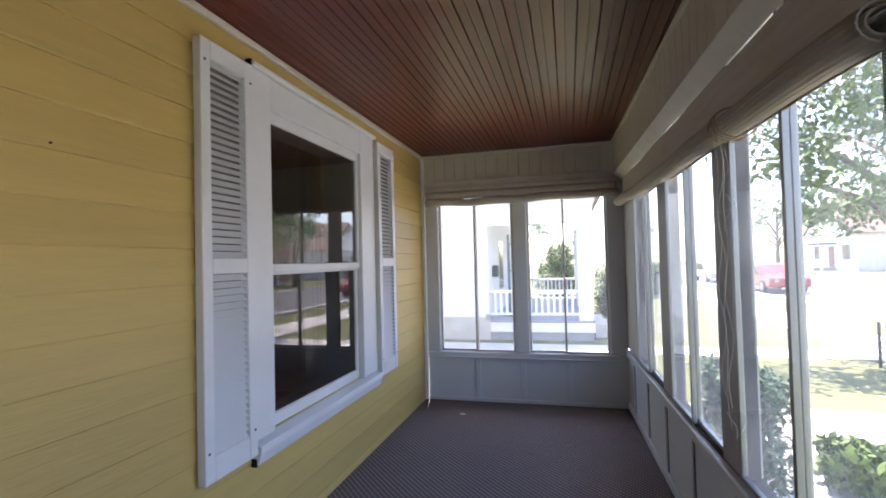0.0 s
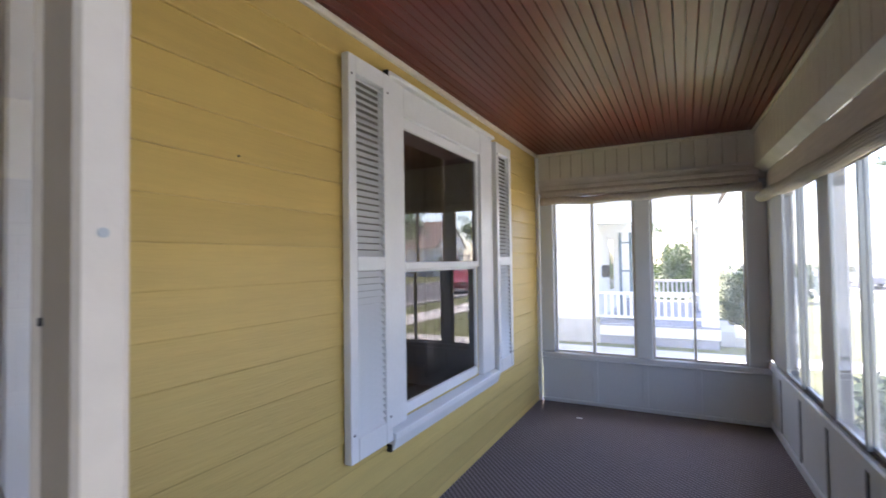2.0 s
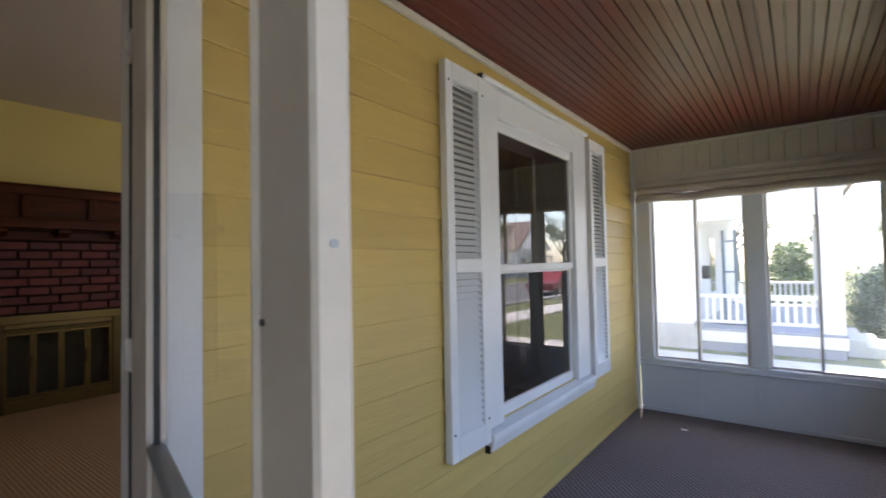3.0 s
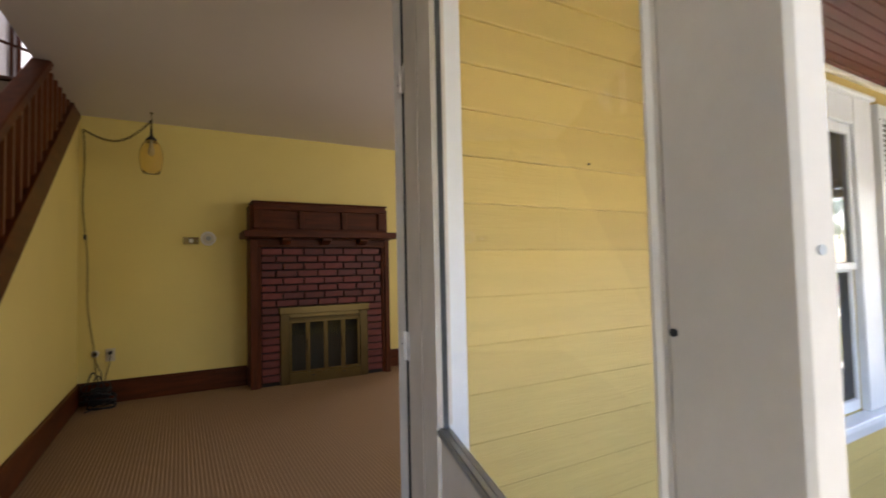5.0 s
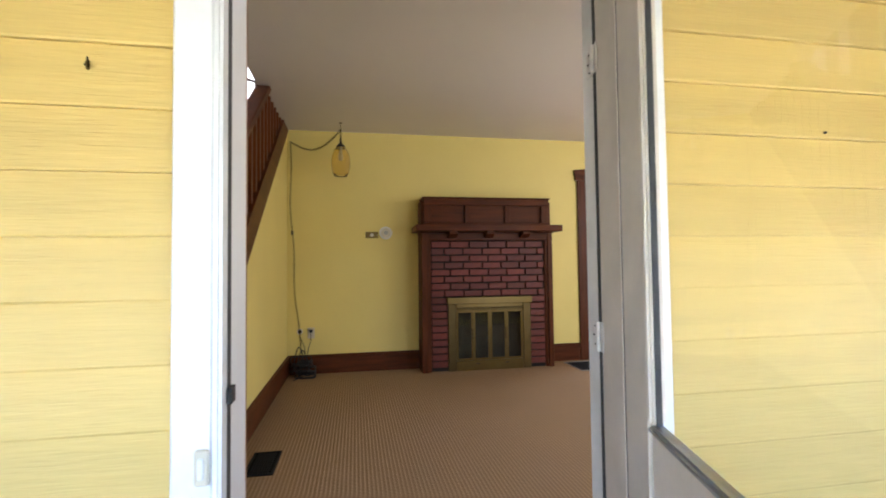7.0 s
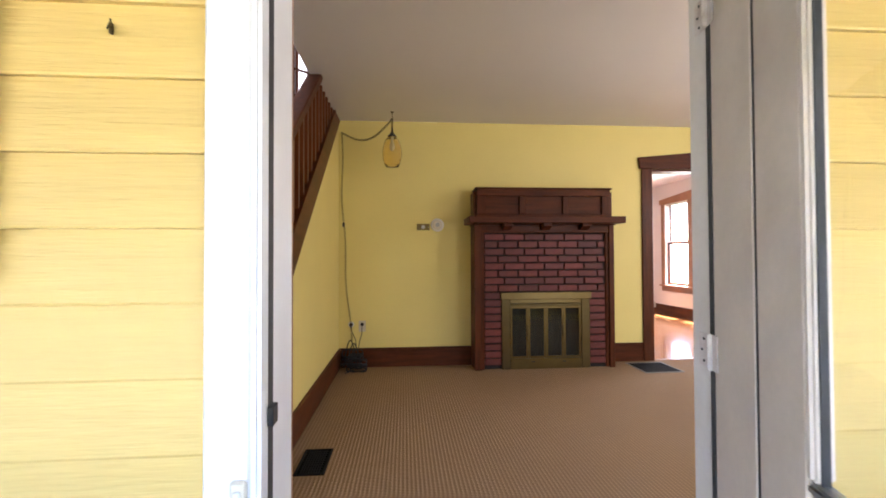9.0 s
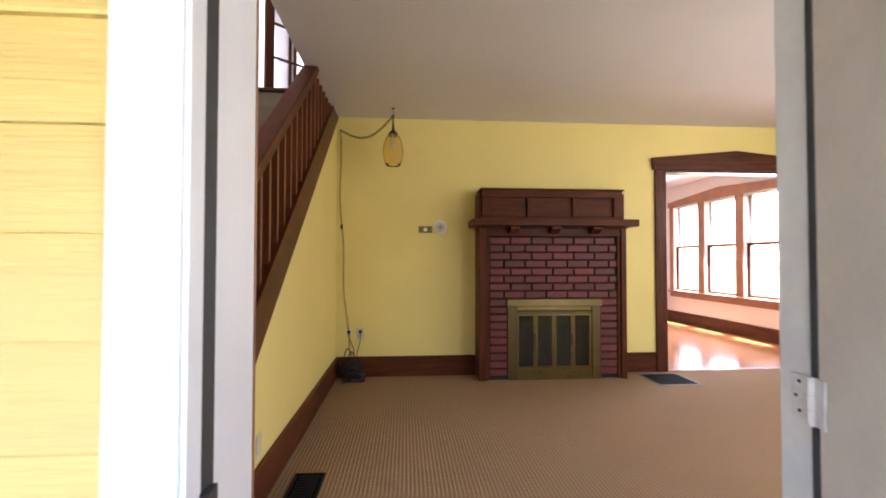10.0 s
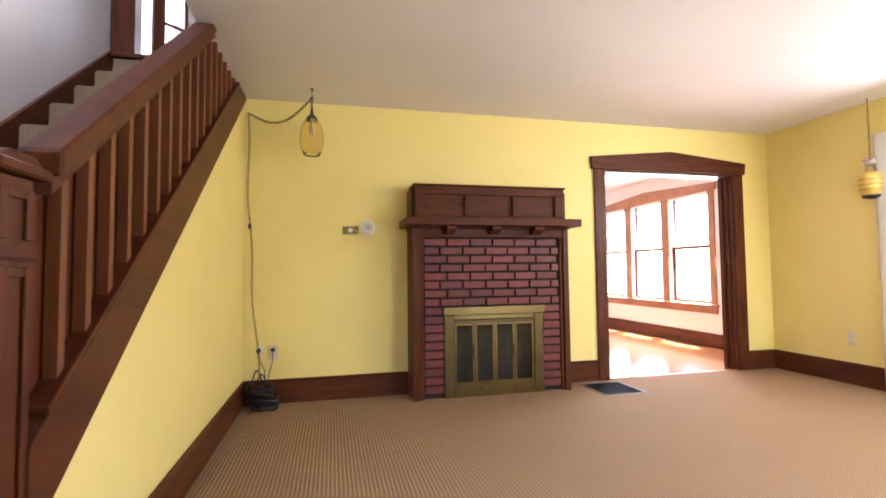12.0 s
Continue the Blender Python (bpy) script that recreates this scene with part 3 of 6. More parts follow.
# beam over the front windows: beaded frieze, sloping board, soffit
beam = struct("beam_front", box(XL, XE, YW - 0.06, YW + 0.0, 1.80, ZPC + 0.02), OLDWHITE, "boxed white beam over the porch front windows", "beam")
x = XL
while x < XE - 0.01:
    x1 = min(x + 0.088, XE)
    part("bead", prism([(x, -1.552), (x + 0.001, -1.545), (x + 0.006, -1.54), (x1 - 0.006, -1.54), (x1 - 0.001, -1.545), (x1, -1.552)], "z", 1.832, ZPC - 0.0), CREAM, beam)
    x = x1
part("frieze_core", box(XL, XE, YW, -1.552, 1.832, ZPC + 0.01), CREAM, beam)
part("top_strip", box(XL, XE - 0.02, -1.54, -1.522, ZPC - 0.024, ZPC - 0.002, 0.004), CREAM, beam)
part("soffit_board", prism([(-1.534, 1.831), (-1.534, 1.822), (-1.592, 1.775), (-1.598, 1.80), (-1.598, 1.831)], "x", XL, XE - 0.02), OLDWHITE, beam)


def rolled_shade(name, axis, a0, a1, c, z, r, material, label, dip=0.0):
    """A woven shade rolled up under the beam: a flat fold hanging behind a thick spiral roll."""
    sh = thing(name, label, "window shade", (c, a0, z) if axis == "y" else (a0, c, z))
    turns, steps = 2.6, 208
    pts = []
    for i in range(steps + 1):
        a = 2 * math.pi * turns * i / steps
        rr = r * (0.35 + 0.65 * i / steps) * (1 + 0.025 * math.sin(a * 20))
        pts.append((rr * math.cos(a), rr * math.sin(a) * 0.85))
    bm = bmesh.new()
    n = 40
    rows = []
    for k in range(n + 1):
        s = a0 + (a1 - a0) * k / n
        sag = 0.006 * math.sin(7 * k / n) + 0.004 * math.sin(23 * k / n) - dip * (1 - k / n)
        rows.append([bm.verts.new((c + p, s, z + q + sag) if axis == "y" else (s, c + p, z + q + sag)) for p, q in pts])
    for a, b in zip(rows, rows[1:]):
        for i in range(steps):
            bm.faces.new((a[i], a[i + 1], b[i + 1], b[i]))
    o = part("roll", bm, material, sh, smooth=True)
    md = o.modifiers.new("thick", "SOLIDIFY")
    md.thickness = 0.004
    return sh


sh1 = rolled_shade("rolled_shade", "y", -1.565, -0.055, XE - 0.06, 1.672, 0.036, BLIND, "cream woven shade rolled up over the end windows")
part("fold", box(XE - 0.068, XE - 0.05, -1.55, -0.06, 1.70, 1.765, 0.006), BLIND, sh1)
part("fold", box(XE - 0.085, XE - 0.069, -1.54, -0.06, 1.712, 1.752, 0.007), BLIND, sh1)
part("headrail", box(XE - 0.05, XE - 0.021, -1.56, -0.05, 1.766, 1.80, 0.004), OLDWHITE, sh1)
sh2 = rolled_shade("rolled_shade", "x", 0.47, XE - 0.1, -1.562, 1.600, 0.050, BLINDF, "long tan woven shade rolled up over the front windows", 0.055)
part("fold", box(0.48, XE - 0.1, -1.596, -1.588, 1.60, 1.768, 0.004), BLIND, sh2)
for xx in (1.08,):
    for j in range(4):
        ring = [(xx + 0.009 * j + 0.03 * math.sin(a + 0.6 * j), -1.564 + 0.054 * math.cos(a), 1.562 + 0.050 * math.sin(a)) for a in [2 * math.pi * i / 24 for i in range(25)]]
        part("tie_cord", rod(ring, 0.0013, 6), ROPE, sh2, "tan cord tied round the roll")
# pull cords hanging before the front windows
pull = thing("pull_cords", "thin tangled white pull cords hanging from the shade", "cord", (1.03, -1.515, 1.57))
for dx, low, sw in ((0.0, 0.78, 0.01), (0.025, 0.72, -0.012), (0.05, 0.80, 0.008), (-0.02, 1.25, 0.02)):
    pts = [(1.03 + dx + sw * math.sin(i * 0.9), -1.512 + 0.006 * math.cos(i * 1.3), 1.55 + (low - 1.55) * i / 16) for i in range(17)]
    part("cord", rod(pts, 0.0009, 5), CORD, pull)
loop = [(1.01 + 0.05 * math.cos(a) + 0.004 * math.sin(5 * a), -1.512 + 0.01 * math.sin(2 * a), 0.75 + 0.03 * math.sin(a) * (1 + 0.3 * math.cos(3 * a))) for a in [2 * math.pi * i / 30 for i in range(31)]]
part("knot", rod(loop, 0.001, 5), CORD, pull)
loop = [(1.09 + 0.13 * math.cos(a), -1.510 + 0.01 * math.sin(3 * a), 1.36 + 0.05 * math.sin(a + 0.5)) for a in [math.pi * (1 + i / 20) for i in range(21)]]
part("cord", rod(loop, 0.0009, 5), CORD, pull)

# the front of the porch runs a little out of square with the house
splay = Matrix.Translation((XE, YW, 0)) @ Matrix.Rotation(radians(2.1), 4, "Z") @ Matrix.Translation((-XE, -YW, 0))
for ob in [front, beam, sh2, pull] + [o for o in scene.objects if o.get("group") == "porch front windows"]:
    ob.matrix_basis = splay @ ob.matrix_basis

# front window: casing, sashes, curtains behind
win = tagged(thing("window_1", "white painted double-hung window in the house front", "window", (1.7, 0, CASZ0), kind="structure"), kind="structure")
part("side_casing", box(CASX0, WX0, -0.022, 0.012, 0.525, CASZ1, 0.004), WHITE, win)
part("side_casing", box(WX1, CASX1, -0.022, 0.012, 0.525, CASZ1, 0.004), WHITE, win)
part("head_casing", box(WX0 + 0.001, WX1 - 0.001, -0.020, 0.012, 1.839, CASZ1 - 0.004, 0.004), WHITE, win)
part("drip_cap", box(CASX0 - 0.01, CASX1 + 0.01, -0.04, 0.012, CASZ1 + 0.001, CASZ1 + 0.022, 0.004), WHITE, win)
part("sill", prism([(0.012, 0.524), (0.012, 0.44), (-0.035, 0.44), (-0.05, 0.487), (-0.05, 0.512)], "x", CASX0 - 0.012, CASX1 + 0.012, bev=0.003), WHITE, win)
for n, x0, x1 in (("jamb", WX0 + 0.001, WX0 + 0.008), ("jamb", WX1 - 0.008, WX1 - 0.001)):
    part(n, box(x0, x1, 0.045, 0.216, 0.526, 1.838, 0.003), GREYWHITE, win)
gx0, gx1 = WX0 + 0.001, WX1 - 0.001
for nm, y0, z0, z1, bt in (("upper_sash", -0.004, 1.165, 1.838, 0.035), ("lower_sash", 0.012, 0.53, 1.20, 0.05)):
    s = part(nm, box(gx0, gx0 + 0.022, y0, y0 + 0.03, z0, z1, 0.004), WHITE, win)
    part("stile", box(gx1 - 0.026, gx1, y0, y0 + 0.03, z0, z1, 0.004), WHITE, s)
    part("bottom_rail", box(gx0 + 0.022, gx1 - 0.026, y0 - 0.003, y0 + 0.03, z0, z0 + bt, 0.004), WHITE, s)
    part("top_rail", box(gx0 + 0.022, gx1 - 0.026, y0, y0 + 0.03, z1 - 0.045, z1, 0.004), WHITE, s)
    p = part("pane", box(gx0 + 0.022, gx1 - 0.026, y0 + 0.013, y0 + 0.016, z0 + bt, z1 - 0.045), DIMPANE if nm == "lower_sash" else DULLPANE, s)
    p.visible_shadow = False
part("reveal", box(WX0 + 0.009, WX1 - 0.009, 0.045, 0.216, 0.526, 0.536, 0.002), WHITE, win)
part("reveal", box(WX0 + 0.009, WX1 - 0.009, 0.045, 0.216, 1.828, 1.8385, 0.002), WHITE, win)
part("inner_sill", box(WX0, WX1, 0.219, 0.25, 0.51, 0.535, 0.005), WOODH, win)


def cloth(x0, x1, y, z0, z1, amp, waves, lean=0.0, axis="x", seed=0):
    """A hanging cloth in folds."""
    bm = bmesh.new()
    n, m = 60, 12
    rnd = random.Random(seed)
    ph = rnd.random() * 6
    rows = []
    for j in range(m + 1):
        v = j / m
        row = []
        for i in range(n + 1):
            u = i / n
            a = amp * (0.6 + 0.4 * v) * (math.sin(2 * math.pi * waves * u + ph) + 0.35 * math.sin(2 * math.pi * waves * 2.3 * u + 1 + v))
            s = x0 + (x1 - x0) * u + lean * v * (1 - u)
            row.append(bm.verts.new((s, y + a, z1 + (z0 - z1) * v) if axis == "x" else (y + a, s, z1 + (z0 - z1) * v)))
        rows.append(row)
    for a, b in zip(rows, rows[1:]):
        for i in range(n):
            bm.faces.new((a[i], a[i + 1], b[i + 1], b[i]))
    return bm


def curtain(name, label, bm, material):
    o = part(name, bm, material, None, smooth=True)
    md = o.modifiers.new("thick", "SOLIDIFY")
    md.thickness = 0.002
    return tagged(o, label, "curtain")


curtain("drape", "tan drape drawn to the side of the front window", cloth(1.18, 1.44, 0.31, 0.25, 1.95, 0.018, 5, -0.05), TANCLOTH)
curtain("drape", "tan drape drawn to the side of the front window", cloth(2.04, 2.26, 0.31, 0.25, 1.95, 0.018, 4), TANCLOTH)
curtain("valance", "tan gathered valance over the front window", cloth(1.12, 2.34, 0.34, 1.42, 1.95, 0.014, 11, 0), TANCLOTH)
rodc = thing("curtain_rod", "thin brass curtain rod above the front window", "curtain rod", (1.7, 0.33, 1.95))
part("rod", rod([(1.1, 0.33, 1.952), (2.32, 0.33, 1.952)], 0.008, 8), DBRASS, rodc)
for xx in (1.12, 2.26):
    part("bracket", box(xx - 0.01, xx + 0.01, YI, 0.335, 1.935, 1.965, 0.003), DBRASS, rodc)


# dark grey that draws the shade between the slats on the backing sheet
SHADOWED = mat("louvre_gap_shade", (0.16, 0.15, 0.13), 0.8, var=0.2, bump=0.2)


def shutter(name, x0, x1, z0, z1, label, group):
    """A louvred shutter of two panels on stiles and rails."""
    sh = thing(name, label, "shutter", (x0, -0.022, z0), group)
    y0, y1 = -0.042, -0.009
    st = 0.045
    mid = z0 + (z1 - z0) * 0.487
    part("stile", box(x0, x0 + st, y0, y1, z0, z1, 0.003), WHITE, sh)
    part("stile", box(x1 - st, x1, y0, y1, z0, z1, 0.003), WHITE, sh)
    for a, b in ((z0, z0 + 0.085), (mid - 0.035, mid + 0.02), (z1 - 0.065, z1)):
        part("rail", box(x0 + st, x1 - st, y0, y1, a, b, 0.003), WHITE, sh)
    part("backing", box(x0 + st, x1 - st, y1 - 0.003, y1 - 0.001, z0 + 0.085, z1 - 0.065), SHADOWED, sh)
    me = None
    for a, b in ((z0 + 0.085, mid - 0.035), (mid + 0.02, z1 - 0.065)):
        n = round((b - a) / 0.025)
        for i in range(n):
            zz = a + (b - a) * (i + 0.5) / n
            if me is None:
                o = part("slat", prism([(-0.038, -0.0115), (-0.0355, -0.0120), (-0.015, 0.0090), (-0.0175, 0.0100)], "x", x0 + st + 0.001, x1 - st - 0.001), WHITE, sh)
                me = o.data
            else:
                o = new("slat", me)
                o.parent = sh
                o.matrix_parent_inverse = base_of(sh).inverted()
            o.location = (0, 0, zz)
    for xx, zz in ((x0 + 0.018, z0 + 0.10), (x0 + 0.018, z1 - 0.075), (x1 - 0.016, z0 + 0.10), (x1 - 0.016, z1 - 0.075)):
        part("screw", disc_x(y0 - 0.001, y0 + 0.004, xx, zz, 0.005, 8), BLACKM, sh)
    return sh


SHZ0, SHZ1 = 0.476, 1.972
shutter("shutter", 0.880, 1.146, SHZ0 + 0.01, SHZ1 - 0.01, "white louvred shutter beside the front window", "front window shutters")
shutter("shutter", 2.36, 2.64, SHZ0 + 0.01, SHZ1 - 0.01, "white louvred shutter at the far side of the window", "front window shutters")
for zz in (CASZ0 + 0.01, CASZ1 + 0.012):
    b = thing("shutter_clip", "dark metal clip holding the shutter", "clip", (1.155, -0.02, zz))
    part("clip", box(1.150, 1.160, -0.03, -0.004, zz - 0.016, zz + 0.016, 0.002), BLACKM, b)
shutter("shutter", -1.51, -1.279, 1.174, 1.99, "white louvred shutter of a small high window", "small window shutters")
w2 = thing("window_2", "small high white framed window in the house front", "window", (-1.9, 0, 1.2), kind="structure")
part("frame", box(-2.29, -1.515, -0.02, 0.01, 1.174, 1.99, 0.004), WHITE, w2)
p = part("pane", box(-2.21, -1.59, -0.024, -0.021, 1.27, 1.92), DARKGLASS, w2)

# ---- house doorway and open storm door ----
door = thing("door_1", "white painted front door frame, standing open", "door frame", ((DL + DR) / 2, 0, ZP), kind="structure")
part("side_casing", box(DL - 0.082, DL - 0.012, -0.030, 0.011, ZP, ZD + 0.07, 0.005), WHITE, door)
part("casing_bead", box(DL - 0.0118, DL + 0.003, -0.036, 0.011, ZP, ZD + 0.02, 0.006, seg=2), WHITE, door)
part("side_casing", box(DR + 0.012, DR + 0.089, -0.022, 0.011, ZP, ZD + 0.07, 0.005), WHITE, door)
part("head_casing", box(DL - 0.082, DR + 0.089, -0.028, 0.011, ZD + 0.071, ZPC - 0.03, 0.005), WHITE, door)
part("jamb", box(DL - 0.034, DL - 0.011, 0.051, YI + 0.004, ZP - 0.0, ZD + 0.02, 0.003), WHITE, door)
part("weather_strip", box(DL - 0.030, DL - 0.001, 0.012, 0.05, ZP, ZD, 0.001), DARKSTRIP, door, "dark weather strip")
part("jamb", box(DR + 0.004, DR + 0.028, 0.123, 0.190, ZP, ZD + 0.02, 0.003), OLDWHITE, door)
# dark strip laid in to draw the darkness of the gap
part("hinge_gap", box(DR - 0.004, DR + 0.034, 0.110, 0.1225, ZP, ZD, 0.001), DARKSTRIP, door, "dark strip drawn as the shade beside the hinges")
part("inner_jamb", box(DR + 0.03, DR + 0.05, 0.191, YI + 0.004, ZP, ZD + 0.019, 0.003), OLDWHITE, door)
part("jamb_back", box(DR + 0.029, DR + 0.139, 0.13, 0.19, ZP, ZD + 0.019, 0.003), OLDWHITE, door)
part("oak_edge", box(DL - 0.034, DL - 0.012, YI + 0.005, YI + 0.02, ZP + 0.02, ZD + 0.02, 0.003), MEDOAK, door, "oak edge of the inner casing")
part("head_jamb", box(DL, DR, 0.012, YI + 0.004, ZD, ZD + 0.02, 0.003), OLDWHITE, door)
part("threshold", box(DL, DR, -0.03, YI + 0.02, ZP + 0.001, ZP + 0.016, 0.006), MEDOAK, door, "worn oak threshold")
part("strike_plate", box(DL + 0.0032, DL + 0.0125, 0.0, 0.028, 0.947, 0.977, 0.001), BLACKM, door, "dark strike plate")
bell = thing("doorbell", "small white doorbell button on the door casing", "doorbell", (-0.919, -0.031, 0.819))
part("plate", box(-0.932, -0.907, -0.040, -0.030, 0.819, 0.882, 0.004), PLATE, bell)
part("button", box(-0.925, -0.914, -0.045, -0.040, 0.832, 0.869, 0.003), WPLAST, bell)

# storm door, built along its closed line and swung out on its hinges
HX, HY = -0.077, 0.118
storm = thing("storm_door", "grey-white wooden storm door with a tall glass pane, swung open", "door", (HX, HY, ZP + 0.015))
DW, DT, DZ0, DZ1 = 1.015, 0.022, ZP + 0.015, ZD + 0.0
SW = pose(HX, HY, 0, 0, 0, 74.8)


def dpart(name, bm, material, parent=storm, label=""):
    return part(name, turned(bm, SW), material, parent, label)


# local: x from 0 at the hinge to -DW at the free edge, y 0 (inner face) to -DT (outer face)
dpart("hinge_stile", box(-0.1735, -0.006, -DT, 0, DZ0, DZ1, 0.003), STORMPAINT)
dpart("inner_stile", box(-0.312, -0.185, -DT - 0.001, 0.001, DZ0, DZ1, 0.003), STORMPAINT)
dpart("lock_stile", box(-DW, -DW + 0.085, -DT, 0, DZ0, DZ1, 0.003), STORMPAINT)
dpart("bottom_panel", box(-DW + 0.085, -0.312, -DT + 0.005, -0.005, DZ0, 0.903, 0.002), STORMPAINT)
dpart("top_rail", box(-DW + 0.085, -0.312, -DT, 0, DZ1 - 0.10, DZ1, 0.003), STORMPAINT)
for nm, a in (("glazing_bead", (-0.330, -0.313, 0.921, DZ1 - 0.10)), ("glazing_bead", (-DW + 0.086, -DW + 0.099, 0.921, DZ1 - 0.10)), ("glazing_bead", (-DW + 0.086, -0.313, 0.904, 0.920))):
    dpart(nm, box(a[0], a[1], -DT - 0.003, 0.003, a[2], a[3], 0.005, seg=2), ALU if a[2] < 0.91 else STORMPAINT)
p = dpart("pane", box(-DW + 0.099, -0.330, -0.013, -0.010, 0.920, DZ1 - 0.10), STORMGLASS)
p.visible_shadow = False
dpart("joint", box(-0.1848, -0.1735, -DT + 0.004, -0.0015, DZ0, DZ1), DARKSTRIP, storm, "dark open joint between the boards")
dpart("gasket", box(-0.3335, -0.330, -0.016, -0.006, 0.921, DZ1 - 0.10), DARKSTRIP)
dpart("latch_bolt", rod([(-DW - 0.0008, -0.011, 1.217), (-DW + 0.004, -0.011, 1.217)], 0.0024, 12), ALU)
dpart("latch_hole", rod([(-DW + 0.078, 0.002, 1.172), (-DW + 0.078, -0.004, 1.172)], 0.0024, 10), BLACKM)
for zz in (1.022, 1.696):
    h = dpart("hinge", rod([(-0.001, 0.007, zz - 0.035), (-0.001, 0.007, zz + 0.035)], 0.005, 10), HINGEPAINT)
    for q in (-0.022, 0.0, 0.022):
        dpart("knuckle", rod([(-0.001, 0.007, zz + q - 0.009), (-0.001, 0.007, zz + q + 0.009)], 0.0065, 10), HINGEPAINT, h)
    dpart("leaf", box(-0.028, 0.0, 0.001, 0.004, zz - 0.035, zz + 0.035, 0.001), HINGEPAINT, h)
    part("leaf", box(DR + 0.0012, DR + 0.0036, 0.128, 0.164, zz - 0.033, zz + 0.033, 0.0006), HINGEPAINT, h)
    for q in (-0.022, 0.0, 0.022):
        part("screw", rod([(DR - 0.0002, 0.148 + 0.006 * (q == 0), zz + q), (DR + 0.0015, 0.148 + 0.006 * (q == 0), zz + q)], 0.0028, 8), BLACKM, h)
# closer bracket at the head of the door
cl = thing("door_closer", "dark door closer bracket at the head of the doorway", "door closer", (DR - 0.03, 0.09, ZD - 0.03))
part("bracket", box(DR - 0.06, DR - 0.0, 0.075, 0.105, ZD - 0.03, ZD - 0.001, 0.003), BLACKM, cl)
scrap = thing("paper_scrap", "tiny white scrap of paper on the porch carpet", "scrap", (3.05, -0.39, ZP))
part("scrap", box(3.04, 3.06, -0.41, -0.37, ZP + 0.001, ZP + 0.004, 0.001), WPLAST, scrap)
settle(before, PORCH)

before = set(scene.objects)

# ---- living room ----
FX0, FX1 = 0.185, 1.675      # fireplace, outer edges of its frame
FYF = 3.99                  # front of the frame
fire = thing("fireplace", "dark red brick fireplace in a dark oak surround", "fireplace", (0.93, YF, ZF))
BX0, BX1, BZ1 = 0.290, 1.590, 1.348
part("side_column", box(FX0, BX0 - 0.03, FYF, YF, ZF, 1.427, 0.004), WOOD, fire)
part("side_column", box(BX1 + 0.03, FX1, FYF, YF, ZF, 1.427, 0.004), WOOD, fire)
part("column_bead", box(BX0 - 0.03, BX0, FYF + 0.02, YF, ZF, BZ1, 0.006), WOOD, fire)
part("column_bead", box(BX1, BX1 + 0.03, FYF + 0.02, YF, ZF, BZ1, 0.006), WOOD, fire)
part("frieze", box(BX0 - 0.03, BX1 + 0.03, FYF + 0.012, YF, BZ1, 1.427, 0.004), WOODH, fire)
part("frieze_bead", box(BX0 - 0.03, BX1 + 0.03, FYF + 0.002, FYF + 0.012, BZ1, BZ1 + 0.016, 0.004), WOODH, fire)
part("mantel_shelf", box(0.112, 1.738, 3.84, YF, 1.443, 1.511, 0.005), WOODH, fire)
part("shelf_moulding", box(FX0 - 0.01, FX1 + 0.01, FYF - 0.02, YF, 1.428, 1.4425, 0.004), WOODH, fire)
for xx in (0.52, 0.93, 1.34):
    part("bracket", prism([(FYF + 0.012, 1.374), (FYF - 0.02, 1.374), (3.885, 1.412), (3.885, 1.4425), (FYF + 0.012, 1.4425)], "x", xx - 0.045, xx + 0.045, bev=0.003), WOOD, fire)
over = part("overmantel", box(FX0 + 0.0, FX1 - 0.0, FYF + 0.045, YF, 1.512, 1.789, 0.004), WOODH, fire)
part("frame_top", box(FX0 + 0.03, FX1 - 0.03, FYF + 0.015, FYF + 0.044, 1.740, 1.811, 0.004), WOODH, over)
part("crown", box(FX0 + 0.015, FX1 - 0.015, FYF + 0.0, YF, 1.812, 1.829, 0.005), WOODH, over)
part("frame_bottom", box(FX0 + 0.03, FX1 - 0.03, FYF + 0.015, FYF + 0.044, 1.512, 1.547, 0.004), WOODH, over)
for xx in (FX0 + 0.075, 0.70, 1.16, FX1 - 0.075):
    part("frame_stile", box(xx - 0.045 if xx in (FX0 + 0.075, FX1 - 0.075) else xx - 0.03, xx + 0.045 if xx in (FX0 + 0.075, FX1 - 0.075) else xx + 0.03, FYF + 0.0155, FYF + 0.0445, 1.548, 1.739, 0.004), WOOD, over)
# masonry behind the bricks, open for the firebox
IX0, IX1, IZ1 = 0.476, 1.408, 0.705
bm = bmesh.new()
for a in ((BX0, IX0, ZF, BZ1), (IX1, BX1, ZF, BZ1), (IX0, IX1, IZ1, BZ1)):
    box(a[0], a[1], FYF + 0.055, YF + 0.1, a[2], a[3], bm=bm)
masonry = part("masonry", bm, MORTAR, fire, "black mortar between the bricks")
bm = bmesh.new()
for a in ((IX0, IX1, YF + 0.45, YF + 0.5, ZF, IZ1), (IX0 - 0.05, IX0, YF + 0.1, YF + 0.5, ZF, IZ1), (IX1, IX1 + 0.05, YF + 0.1, YF + 0.5, ZF, IZ1), (IX0, IX1, YF + 0.1, YF + 0.5, IZ1, IZ1 + 0.05), (IX0, IX1, FYF + 0.05, YF + 0.5, ZF - 0.02, ZF + 0.002)):
    box(*a, bm=bm)
part("firebox", bm, SOOT, fire, "sooty black firebox")
# panel added behind the doors to give their dark glass a grey look
part("fire_screen", box(IX0 + 0.05, IX1 - 0.05, FYF + 0.16, FYF + 0.166, ZF, 0.6), mat("grey_glass_backing", (0.17, 0.175, 0.165), 0.6, metal=0.3, var=0.25, scale=9, fine=400, bump=0.4, stretch=(4, 1, 0.5)), fire, "grey panel added behind the fire glass")
